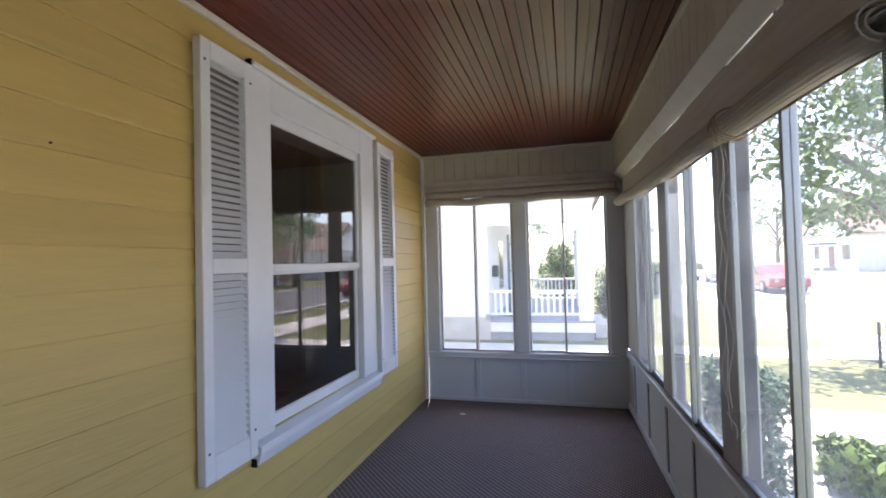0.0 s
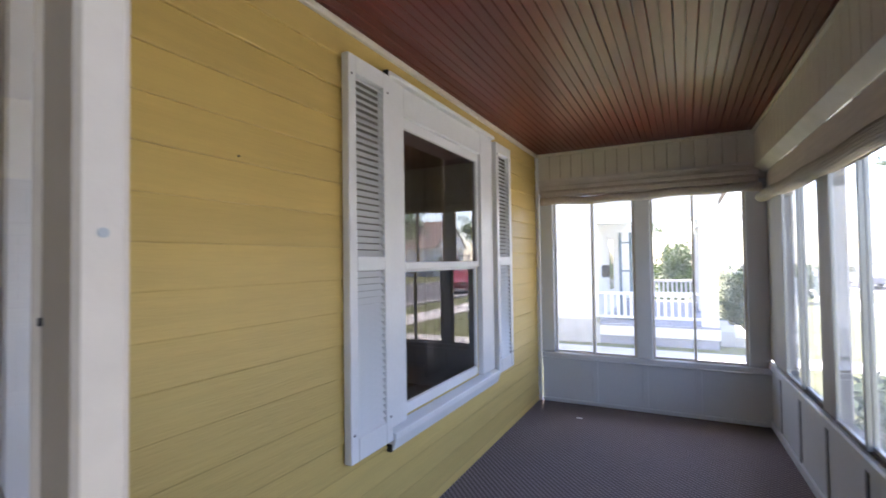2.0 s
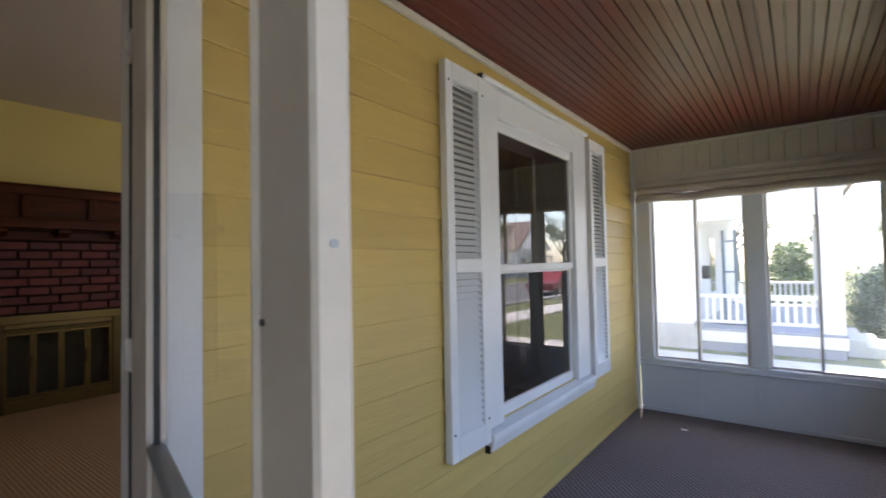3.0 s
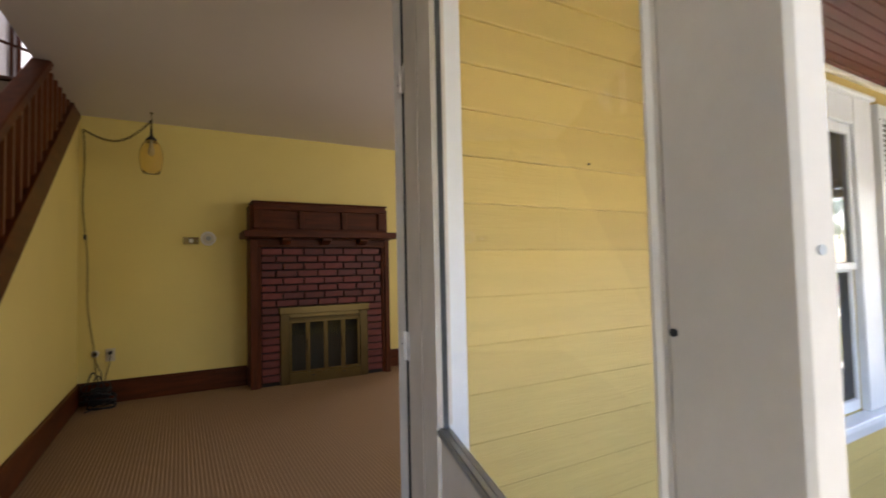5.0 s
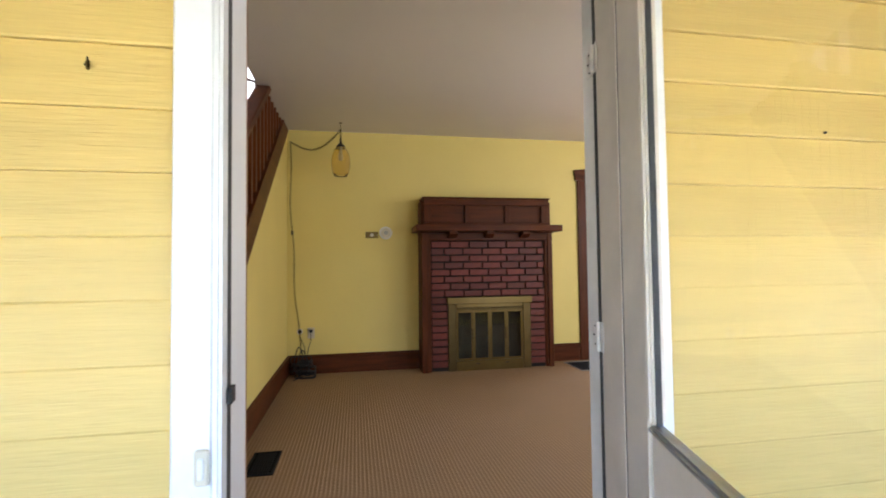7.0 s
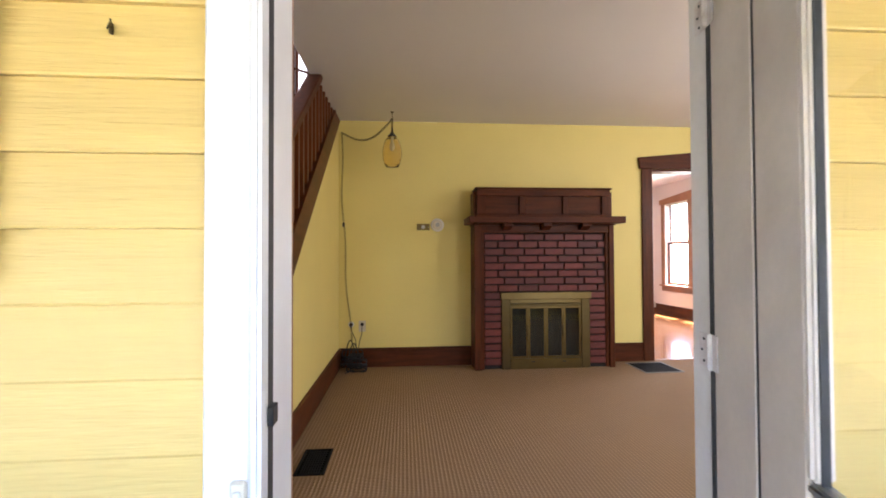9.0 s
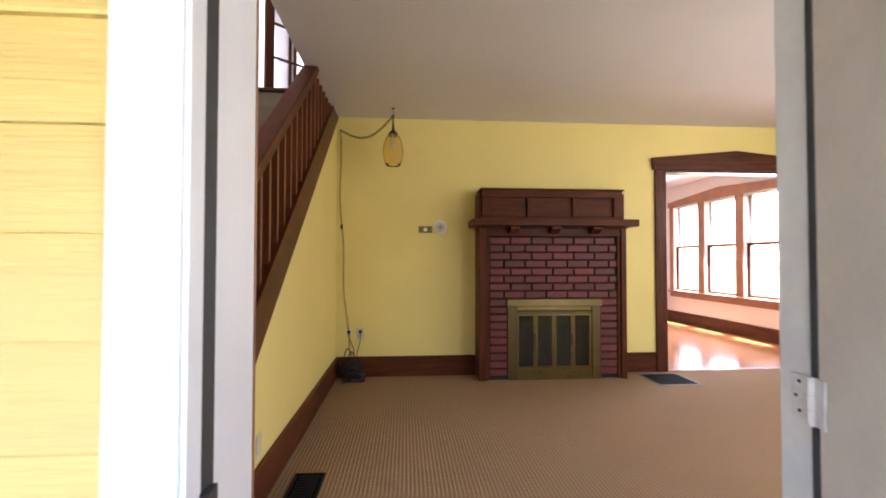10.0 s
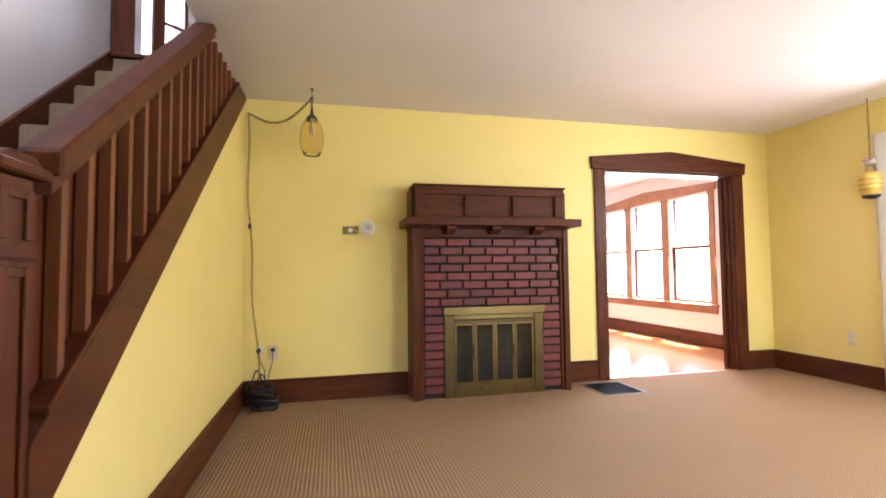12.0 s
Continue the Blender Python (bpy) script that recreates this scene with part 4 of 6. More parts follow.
# glass door insert
ins = part("insert_frame", box(IX0 - 0.015, IX1 + 0.015, FYF + 0.0, FYF + 0.05, 0.645, 0.718, 0.004), BRASS, fire, "aged brass hood")
part("frame_side", box(IX0 - 0.005, IX0 + 0.085, FYF + 0.02, FYF + 0.05, ZF, 0.644, 0.004), DBRASS, ins)
part("frame_side", box(IX1 - 0.085, IX1 + 0.005, FYF + 0.02, FYF + 0.05, ZF, 0.644, 0.004), DBRASS, ins)
part("vent_bar", box(IX0 + 0.086, IX1 - 0.086, FYF + 0.026, FYF + 0.05, 0.60, 0.644, 0.004), BRASS, ins)
part("vent_bar", box(IX0 + 0.086, IX1 - 0.086, FYF + 0.022, FYF + 0.05, 0.573, 0.597, 0.004), DBRASS, ins)
part("sill", box(IX0 + 0.086, IX1 - 0.086, FYF + 0.02, FYF + 0.05, ZF, 0.018, 0.004), BRASS, ins)
for xx in (0.80, 1.13):
    part("vent_knob", box(xx - 0.02, xx + 0.02, FYF + 0.012, FYF + 0.02, -0.02, -0.01, 0.002), BLACKM, ins)
gx = [IX0 + 0.087 + i * (IX1 - IX0 - 0.174) / 4 for i in range(5)]
for i in range(4):
    d = part("glass_door", box(gx[i] + 0.001, gx[i] + 0.022, FYF + 0.030, FYF + 0.045, 0.019, 0.572, 0.003), BRASS, fire, "brass framed smoked glass door")
    part("stile", box(gx[i + 1] - 0.022, gx[i + 1] - 0.001, FYF + 0.030, FYF + 0.045, 0.019, 0.572, 0.003), BRASS, d)
    part("rail", box(gx[i] + 0.022, gx[i + 1] - 0.022, FYF + 0.031, FYF + 0.045, 0.545, 0.572, 0.003), BRASS, d)
    part("rail", box(gx[i] + 0.022, gx[i + 1] - 0.022, FYF + 0.031, FYF + 0.045, 0.019, 0.042, 0.003), BRASS, d)
    part("pane", box(gx[i] + 0.022, gx[i + 1] - 0.022, FYF + 0.037, FYF + 0.040, 0.042, 0.545), FIREGLASS, d)
    if i in (0, 2):
        part("handle", box(gx[i + 1] - 0.019, gx[i + 1] - 0.005, FYF + 0.012, FYF + 0.030, 0.25, 0.37, 0.004), DBRASS, d)

# wide doorway to the next room: casing with a peaked head
dw = thing("door_2", "dark oak cased doorway with a low peaked head", "doorway", (3.04, YF, ZF), kind="structure")
part("side_casing", box(OX0 - 0.122, OX0, YF - 0.028, YF, ZF, OZ, 0.004), WOOD, dw)
part("side_casing", box(OX1, OX1 + 0.122, YF - 0.028, YF, ZF, OZ, 0.004), WOOD, dw)
part("head_casing", prism([(OX0 - 0.145, OZ + 0.001), (OX1 + 0.145, OZ + 0.001), (OX1 + 0.16, OZ + 0.125), (3.04, OZ + 0.215), (OX0 - 0.16, OZ + 0.125)], "y", YF - 0.038, YF - 0.0, bev=0.003), WOODH, dw)
part("jamb", box(OX0 - 0.018, OX0 + 0.012, YF + 0.001, YF + 0.19, ZF, OZ - 0.001, 0.003), WOOD, dw)
part("jamb", box(OX1 - 0.012, OX1 + 0.018, YF + 0.001, YF + 0.19, ZF, OZ - 0.001, 0.003), WOOD, dw)
part("pocket_stop", box(OX1 - 0.03, OX1 - 0.012, YF + 0.05, YF + 0.075, ZF, OZ - 0.02, 0.003), WOOD, dw)
part("pocket_stop", box(OX1 - 0.03, OX1 - 0.012, YF + 0.115, YF + 0.14, ZF, OZ - 0.02, 0.003), WOOD, dw)
part("head_jamb", box(OX0 + 0.012, OX1 - 0.012, YF + 0.001, YF + 0.19, OZ - 0.02, OZ, 0.003), WOODH, dw)
part("threshold", box(OX0 + 0.012, OX1 - 0.012, YF + 0.0, YF + 0.035, ZF - 0.008, ZF + 0.006, 0.003), MEDOAK, dw)


def baseboard(name, x0, x1, y0, y1, material):
    b = tagged(part(name, box(x0, x1, y0, y1, ZF, ZF + 0.185, 0.004), material), "tall dark oak baseboard", "baseboard", kind="structure")
    if abs(x1 - x0) > abs(y1 - y0):
        part("cap", box(x0, x1, y0 - 0.004, y1, ZF + 0.186, ZF + 0.204, 0.006), material, b)
    else:
        out = 0.004 if x0 < 0 else -0.004
        part("cap", box(x0 + min(out, 0), x1 + max(out, 0), y0, y1, ZF + 0.186, ZF + 0.204, 0.006), material, b)
    return b


baseboard("baseboard_1", XS + 0.022, FX0, YF - 0.020, YF, WOODH)
baseboard("baseboard_2", FX1, OX0 - 0.123, YF - 0.020, YF, WOODH)
baseboard("baseboard_3", OX1 + 0.123, XR - 0.02, YF - 0.020, YF, WOODH)
baseboard("baseboard_4", XR - 0.020, XR, YR, YF, WOODY)
baseboard("baseboard_5", XS, XS + 0.020, 1.45, YF, WOODY)

# ---- staircase ----
SL = 0.743                                        # slope of the flight


def zb(y):
    """Lower edge of the stringer."""
    return 0.485 + SL * (y - 1.524)


stair = thing("staircase", "dark oak staircase with carpeted treads and slatted balustrade", "staircase", (-1.65, 1.3, ZF))
struct("wall_under_stairs", prism([(1.30, ZF - 0.1), (YF, ZF - 0.1), (YF, zb(YF) + 0.04), (1.30, zb(1.30) + 0.04)], "x", XS - 0.1, XS), YWALL, "yellow painted wall under the stairs", "wall")
part("stringer", prism([(1.34, zb(1.34)), (YF, zb(YF)), (YF, zb(YF) + 0.268), (1.34, zb(1.34) + 0.25)], "x", XS - 0.07, XS + 0.012, bev=0.003), WOODY, stair)
part("stringer_cap", prism([(1.402, zb(1.402) + 0.269), (YF - 0.02, zb(YF - 0.02) + 0.269), (YF - 0.02, zb(YF - 0.02) + 0.288), (1.402, zb(1.402) + 0.288)], "x", XS - 0.075, XS + 0.02, bev=0.003), WOODY, stair)
RT = 0.965
y_top = 1.524 + (ZC + 0.5 - 0.523 - RT) / SL
part("handrail", prism([(1.402, zb(1.402) + RT - 0.075), (y_top, zb(y_top) + RT - 0.075), (y_top, zb(y_top) + RT), (1.402, zb(1.402) + RT)], "x", XS - 0.075, XS + 0.035, bev=0.008), WOODY, stair)
part("handrail_fillet", prism([(1.402, zb(1.402) + RT - 0.125), (y_top, zb(y_top) + RT - 0.125), (y_top, zb(y_top) + RT - 0.076), (1.402, zb(1.402) + RT - 0.076)], "x", XS - 0.055, XS + 0.012, bev=0.003), WOODY, stair)
yb = 1.478
while yb < YF - 0.07:
    z0, z1 = zb(yb) + 0.265, zb(yb) + RT - 0.11
    z1 = min(z1, ZC + 0.35)
    part("baluster", prism([(yb, z0), (yb + 0.034, z0 + 0.024), (yb + 0.034, z1 + 0.024), (yb, z1)], "x", XS - 0.038, XS - 0.002), BALUSTER, stair)
    yb += 0.147
# newel post with sunk panels and a cap
NY0, NY1 = 1.205, 1.360
nw = part("newel_post", box(XS - 0.165, XS - 0.006, NY0, NY1, ZF, 1.265, 0.004), WOOD, stair)
for zz0, zz1 in ((0.10, 1.045), (1.11, 1.235)):
    for a in ((NY0 + 0.012, NY0 + 0.04), (NY1 - 0.042, NY1 - 0.014)):
        part("panel_stile", box(XS - 0.0055, XS + 0.004, a[0], a[1], zz0, zz1, 0.002), WOOD, nw)
    part("panel_rail", box(XS - 0.0055, XS + 0.0035, NY0 + 0.04, NY1 - 0.042, zz1 - 0.025, zz1, 0.002), WOOD, nw)
part("band", box(XS - 0.175, XS + 0.010, NY0 - 0.01, NY1 + 0.01, 1.06, 1.095, 0.007, seg=2), WOODH, nw)
part("cap", box(XS - 0.19, XS + 0.024, NY0 - 0.025, NY1 + 0.025, 1.266, 1.296, 0.006), WOODH, nw)
part("cap_top", prism([(NY0 - 0.01, 1.2965), (NY1 + 0.01, 1.2965), (NY1 - 0.03, 1.32), (NY0 + 0.03, 1.32)], "x", XS - 0.175, XS + 0.01), WOODH, nw)
# steps
RUN, RISE = 0.261, 0.2068
for i in range(-6, 5):
    y0, zt = 2.828 + i * RUN, 1.822 + i * RISE
    part("step", box(-2.094, XS - 0.076, y0, y0 + RUN + 0.03, max(zt - 0.6, ZF), zt, 0.012, seg=2), STAIRCARPET, stair, "carpeted step")
YLAND, ZL = 2.828 + 5 * RUN, 1.822 + 4 * RISE + 0.02
part("landing", box(-2.094, XS - 0.062, YLAND - 0.25, 5.9, ZL - 0.25, ZL), STAIRCARPET, stair, "carpeted upper landing")
part("landing_nosing", box(-2.094, XS - 0.076, YLAND - 0.285, YLAND - 0.25, ZL - 0.02, ZL + 0.012, 0.006), WOODH, stair)


def zs(y):
    """Upper edge of the skirt board on the far wall."""
    return 1.672 + 0.79 * (y - 2.579)


part("wall_skirt", prism([(1.3, zs(1.3) - 0.4), (YLAND - 0.25, zs(YLAND - 0.25) - 0.4), (YLAND - 0.25, zs(YLAND - 0.25)), (1.3, zs(1.3))], "x", -2.119, -2.095, bev=0.002), WOODY, stair)
part("back_panel", prism([(1.41, zb(1.41) + 0.27), (YF, zb(YF) + 0.27), (YF, zb(YF) + 0.8), (1.41, zb(1.41) + 0.8)], "x", XS - 0.062, XS - 0.045, bev=0.001), WOOD, stair)
# landing: post and a glazed door ajar
lp = thing("landing_post", "dark oak square post at the top of the stairs", "post", (-2.02, 3.95, ZL))
part("post", box(-2.115, -1.95, YLAND - 0.25, YLAND - 0.12, zb(YLAND - 0.2) + 0.3, 4.6, 0.005), WOOD, lp)
fd = thing("glazed_door", "dark oak glazed door standing ajar on the landing", "door", (-1.9, 4.2, ZL))
GM = pose(-1.93, YLAND + 0.05, 0, 0, 0, 42)
GW, GZ0, GZ1 = 0.72, ZL + 0.005, ZL + 1.95


def gpart(name, bm, material, label=""):
    return part(name, turned(bm, GM), material, fd, label)


gpart("stile", box(0, 0.09, -0.02, 0.02, GZ0, GZ1, 0.003), WOOD)
gpart("stile", box(GW - 0.09, GW, -0.02, 0.02, GZ0, GZ1, 0.003), WOOD)
gpart("bottom_rail", box(0.09, GW - 0.09, -0.02, 0.02, GZ0, GZ0 + 0.11, 0.003), WOODH)
gpart("top_rail", box(0.09, GW - 0.09, -0.02, 0.02, GZ1 - 0.1, GZ1, 0.003), WOODH)
for i in (1, 2):
    xx = 0.09 + (GW - 0.18) * i / 3
    gpart("muntin", box(xx - 0.011, xx + 0.011, -0.012, 0.012, GZ0 + 0.11, GZ1 - 0.1, 0.002), WOOD)
for i in range(1, 5):
    zz = GZ0 + 0.11 + (GZ1 - GZ0 - 0.21) * i / 5
    gpart("muntin", box(0.09, GW - 0.09, -0.011, 0.011, zz - 0.011, zz + 0.011, 0.002), WOODH)
p = gpart("pane", box(0.09, GW - 0.09, -0.002, 0.002, GZ0 + 0.11, GZ1 - 0.1), PANE)
p.visible_shadow = False
# glowing panel added beyond the door to make the landing look bright
lw = thing("window_3", "glowing panel added at the end of the upper landing", "window", (-1.5, 5.8, 3.0), kind="structure")
part("frame", box(-2.05, -0.7, 5.86, 5.9, 2.75, 4.6, 0.003), WOOD, lw)
part("pane", box(-2.0, -0.75, 5.845, 5.858, 2.8, 4.55), mat("landing_glow", (0.86, 0.88, 0.95), 0.9, var=0.05, scale=3, emit=0.12), lw, "glowing white panel")

# ---- swag lamp, wall fittings, vents, cables ----


def chain(points, size, wire, name, parent, material):
    """A chain of oval links along a line."""
    pts = [Vector(p) for p in points]
    lens = [0]
    for a, b in zip(pts, pts[1:]):
        lens.append(lens[-1] + (b - a).length)
    n = max(2, int(lens[-1] / (size * 0.78)))
    bm = bmesh.new()
    for i in range(n):
        s = lens[-1] * (i + 0.5) / n
        j = max(k for k in range(len(lens) - 1) if lens[k] <= s)
        f = (s - lens[j]) / (lens[j + 1] - lens[j])
        c = pts[j].lerp(pts[j + 1], f)
        d = (pts[j + 1] - pts[j]).normalized()
        u = d.orthogonal().normalized()
        if i % 2:
            u = d.cross(u)
        ring = [c + d * (0.5 * size * math.cos(a)) + u * (0.3 * size * math.sin(a)) for a in [2 * math.pi * k / 8 for k in range(9)]]
        rod(ring, wire, 4, bm)
    return part(name, bm, material, parent)


LX, LY = -0.655, 3.93
lamp = thing("swag_lamp", "amber crackled glass swag lamp hanging on a bronze chain", "hanging lamp", (LX, LY, ZC))
part("ceiling_hook", rod([(LX, LY, ZC), (LX, LY, ZC - 0.05), (LX + 0.012, LY, ZC - 0.065), (LX, LY, ZC - 0.08), (LX - 0.012, LY, ZC - 0.068)], 0.003, 6), CHAIN, lamp)
part("hook_plate", rod([(LX, LY, ZC), (LX, LY, ZC - 0.008)], 0.016, 12), CHAIN, lamp)
chain([(LX, LY, ZC - 0.07), (LX, LY, 2.36)], 0.032, 0.004, "drop_chain", lamp, CHAIN)
part("cap", lathe([(0.006, 2.385), (0.010, 2.36), (0.014, 2.335), (0.026, 2.318), (0.044, 2.300), (0.046, 2.288), (0.02, 2.285)], LX, LY, 20), BLACKM, lamp, "black bell-shaped cap", True)
shade = [(0.040, 2.288), (0.068, 2.26), (0.090, 2.20), (0.098, 2.14), (0.095, 2.08), (0.080, 2.02), (0.066, 1.99), (0.063, 1.99), (0.077, 2.022), (0.092, 2.08), (0.095, 2.14), (0.087, 2.20), (0.065, 2.258), (0.037, 2.285)]
bm = bmesh.new()
rings = [[bm.verts.new((LX + r * math.cos(2 * math.pi * i / 28), LY + r * math.sin(2 * math.pi * i / 28), z)) for i in range(28)] for r, z in shade]
for a, b in zip(rings, rings[1:] + rings[:1]):
    for i in range(28):
        bm.faces.new((a[i], a[(i + 1) % 28], b[(i + 1) % 28], b[i]))
bmesh.ops.recalc_face_normals(bm, faces=bm.faces[:])
part("shade", bm, AMBER, lamp, "amber crackled glass shade", True)
part("bulb", lathe([(0.012, 2.285), (0.013, 2.25), (0.024, 2.21), (0.028, 2.18), (0.02, 2.155), (0.004, 2.145)], LX, LY, 14), WPLAST, lamp, "unlit white bulb", True)
CX, CYC = -1.195, 4.235
swag = [(LX + (CX - LX) * t, LY + (CYC - LY) * t, ZC - 0.075 + (2.405 - ZC + 0.075) * t - 0.155 * math.sin(math.pi * t) * (1 - 0.15 * t)) for t in [i / 20 for i in range(21)]]
chain(swag, 0.034, 0.0032, "swag_chain", lamp, CHAIN)
part("swag_hook", rod([(CX, YF, 2.41), (CX, CYC, 2.41), (CX, CYC - 0.01, 2.40)], 0.003, 6), CHAIN, lamp)
drop = [(CX + 0.01 * math.sin(i * 0.5) + 0.10 * (i / 30) ** 2, CYC - 0.01, 2.40 - 2.2 * i / 30) for i in range(31)]
chain(drop, 0.032, 0.0022, "cord_chain", lamp, CHAING)
part("cord", rod([(p[0] + 0.004, p[1] + 0.003, p[2]) for p in drop], 0.0016, 6), RUBBER, lamp)
part("line_switch", box(drop[13][0] - 0.012, drop[13][0] + 0.012, CYC - 0.03, CYC - 0.006, 1.40, 1.445, 0.004), RUBBER, lamp, "dark inline switch")


def outlet(name, x, z, label, material=PLATE, holes=2, axis="y", at=YF):
    o = thing(name, label, "outlet", (x, at, z) if axis == "y" else (at, x, z))

    def bx(a0, a1, d0, d1, h0, h1, bev):
        return box(a0, a1, at - d1, at - d0, h0, h1, bev) if axis == "y" else box(at - d1, at - d0, a0, a1, h0, h1, bev)
    part("plate", bx(x - 0.036, x + 0.036, 0, 0.006, z - 0.058, z + 0.058, 0.002), material, o)
    for q in (-0.022, 0.022)[:holes]:
        part("socket", bx(x - 0.016, x + 0.016, 0.006, 0.009, z + q - 0.014, z + q + 0.014, 0.002), material, o)
        part("slot", bx(x - 0.008, x - 0.005, 0.009, 0.0095, z + q - 0.006, z + q + 0.006, 0.0), RUBBER, o)
        part("slot", bx(x + 0.005, x + 0.008, 0.009, 0.0095, z + q - 0.006, z + q + 0.006, 0.0), RUBBER, o)
    return o


outlet("wall_outlet", -0.985, 0.345, "cream wall outlet with a plug in it")
plug = thing("plug", "black plug in the wall outlet", "plug", (-0.985, YF - 0.03, 0.36))
part("body", box(-1.0, -0.968, YF - 0.04, YF - 0.0096, 0.352, 0.382, 0.005), RUBBER, plug)
jack = thing("cable_jack", "black round cable jack on the wall", "cable jack", (-1.10, YF - 0.02, 0.36))
part("plate", rod([(-1.10, YF, 0.365), (-1.10, YF - 0.012, 0.365)], 0.030, 16), WPLAST, jack)
part("socket", rod([(-1.10, YF - 0.012, 0.365), (-1.10, YF - 0.04, 0.365)], 0.019, 12), RUBBER, jack)
outlet("wall_outlet", 3.46, 0.34, "cream wall outlet low on the side wall", axis="x", at=XR)
thermo = thing("thermostat", "round white thermostat on the yellow wall", "thermostat", (-0.178, YF, 1.425))
part("body", rod([(-0.178, YF, 1.425), (-0.178, YF - 0.028, 1.425)], [0.072, 0.066], 28), WPLAST, thermo)
part("ring", rod([(-0.178, YF - 0.0281, 1.425), (-0.178, YF - 0.040, 1.425)], [0.052, 0.046], 28), PLATE, thermo)
part("dial", rod([(-0.178, YF - 0.0401, 1.425), (-0.178, YF - 0.046, 1.425)], [0.024, 0.020], 20), ALU, thermo)
sw = thing("wall_switch", "brass plated rotary wall switch", "switch", (-0.335, YF, 1.40))
part("plate", box(-0.40, -0.262, YF - 0.006, YF, 1.368, 1.437, 0.002), BRASS, sw)
part("knob", rod([(-0.331, YF - 0.006, 1.402), (-0.331, YF - 0.02, 1.402)], [0.020, 0.015], 16), WPLAST, sw)
part("screw", rod([(-0.275, YF - 0.006, 1.402), (-0.275, YF - 0.009, 1.402)], 0.005, 8), STEEL, sw)

# heap of black cable in the corner
heap = thing("cable_heap", "heap of coiled black cable in the corner", "cable", (-1.08, 4.17, ZF))
rnd = random.Random(5)
for j in range(15):
    cx, cy, r = -1.045 + rnd.uniform(-0.045, 0.045), 4.11 + rnd.uniform(-0.03, 0.02), rnd.uniform(0.06, 0.11)
    tilt, ph, zc = rnd.uniform(-0.5, 0.5), rnd.uniform(0, 6), ZF + 0.012 + 0.012 * j
    pts = []
    for i in range(26):
        a = 2 * math.pi * i / 22 + ph
        pts.append((cx + r * math.cos(a), cy + 0.7 * r * math.sin(a), max(ZF + 0.006, zc + r * math.sin(a) * tilt * 0.6 + 0.01 * math.sin(3 * a))))
    part("coil", rod(pts, 0.006, 6), RUBBER, heap)
for j, (dx, h) in enumerate(((0, 0.24), (0.02, 0.19), (-0.03, 0.28))):
    pts = [(-1.13 + dx + 0.13 * t, 4.17 - 0.02 * j, ZF + 0.03 + h * math.sin(math.pi * t) ** 0.8) for t in [i / 16 for i in range(17)]]
    part("loop", rod(pts, 0.006, 6), RUBBER, heap)
part("lead", rod([(-1.10, YF - 0.04, 0.36), (-1.09, YF - 0.05, 0.30), (-1.05, YF - 0.04, 0.20), (-1.04, YF - 0.06, 0.12)], 0.004, 6), RUBBER, heap)
part("lead", rod([(-0.985, YF - 0.04, 0.355), (-0.985, YF - 0.05, 0.27), (-1.01, YF - 0.04, 0.19), (-1.02, YF - 0.06, 0.12)], 0.004, 6), RUBBER, heap)
part("lead", rod([(-1.06, 4.10, ZF + 0.008), (-1.10, 4.04, ZF + 0.006), (-1.13, 3.98, ZF + 0.006)], 0.005, 6), RUBBER, heap)


def floor_vent(name, x0, x1, y0, y1, label, rim):
    v = thing(name, label, "floor vent", (x0, y0, ZF))
    z = ZF
    part("rim", box(x0, x1, y0, y0 + 0.012, z, z + 0.008, 0.002), rim, v)
    part("rim", box(x0, x1, y1 - 0.012, y1, z, z + 0.008, 0.002), rim, v)
    part("rim", box(x0, x0 + 0.012, y0 + 0.012, y1 - 0.012, z, z + 0.008, 0.002), rim, v)
    part("rim", box(x1 - 0.012, x1, y0 + 0.012, y1 - 0.012, z, z + 0.008, 0.002), rim, v)
    # flat black sheet that draws the darkness below the grille
    part("well", box(x0 + 0.012, x1 - 0.012, y0 + 0.012, y1 - 0.012, z, z + 0.0015), VOID, v)
    n = int((y1 - y0 - 0.04) / 0.028)
    for i in range(1, n):
        yy = y0 + 0.02 + (y1 - y0 - 0.04) * i / n
        part("bar", box(x0 + 0.02, x1 - 0.02, yy - 0.003, yy + 0.003, z + 0.0016, z + 0.007), VENTIRON, v)
    for i in range(1, 9):
        xx = x0 + 0.02 + (x1 - x0 - 0.04) * i / 9
        part("cross_bar", box(xx - 0.003, xx + 0.003, y0 + 0.02, y1 - 0.02, z + 0.0012, z + 0.006), VENTIRON, v)


VENTRIM = mat("dull_grey_rim", (0.22, 0.21, 0.19), 0.5, metal=0.4, var=0.2, bump=0.1)
floor_vent("floor_vent", 1.86, 2.265, 3.71, 4.155, "black cast floor vent with a pale rim before the hearth", VENTRIM)
floor_vent("floor_vent", -1.13, -0.965, 1.76, 2.10, "dark floor vent beside the stair wall", VENTIRON)

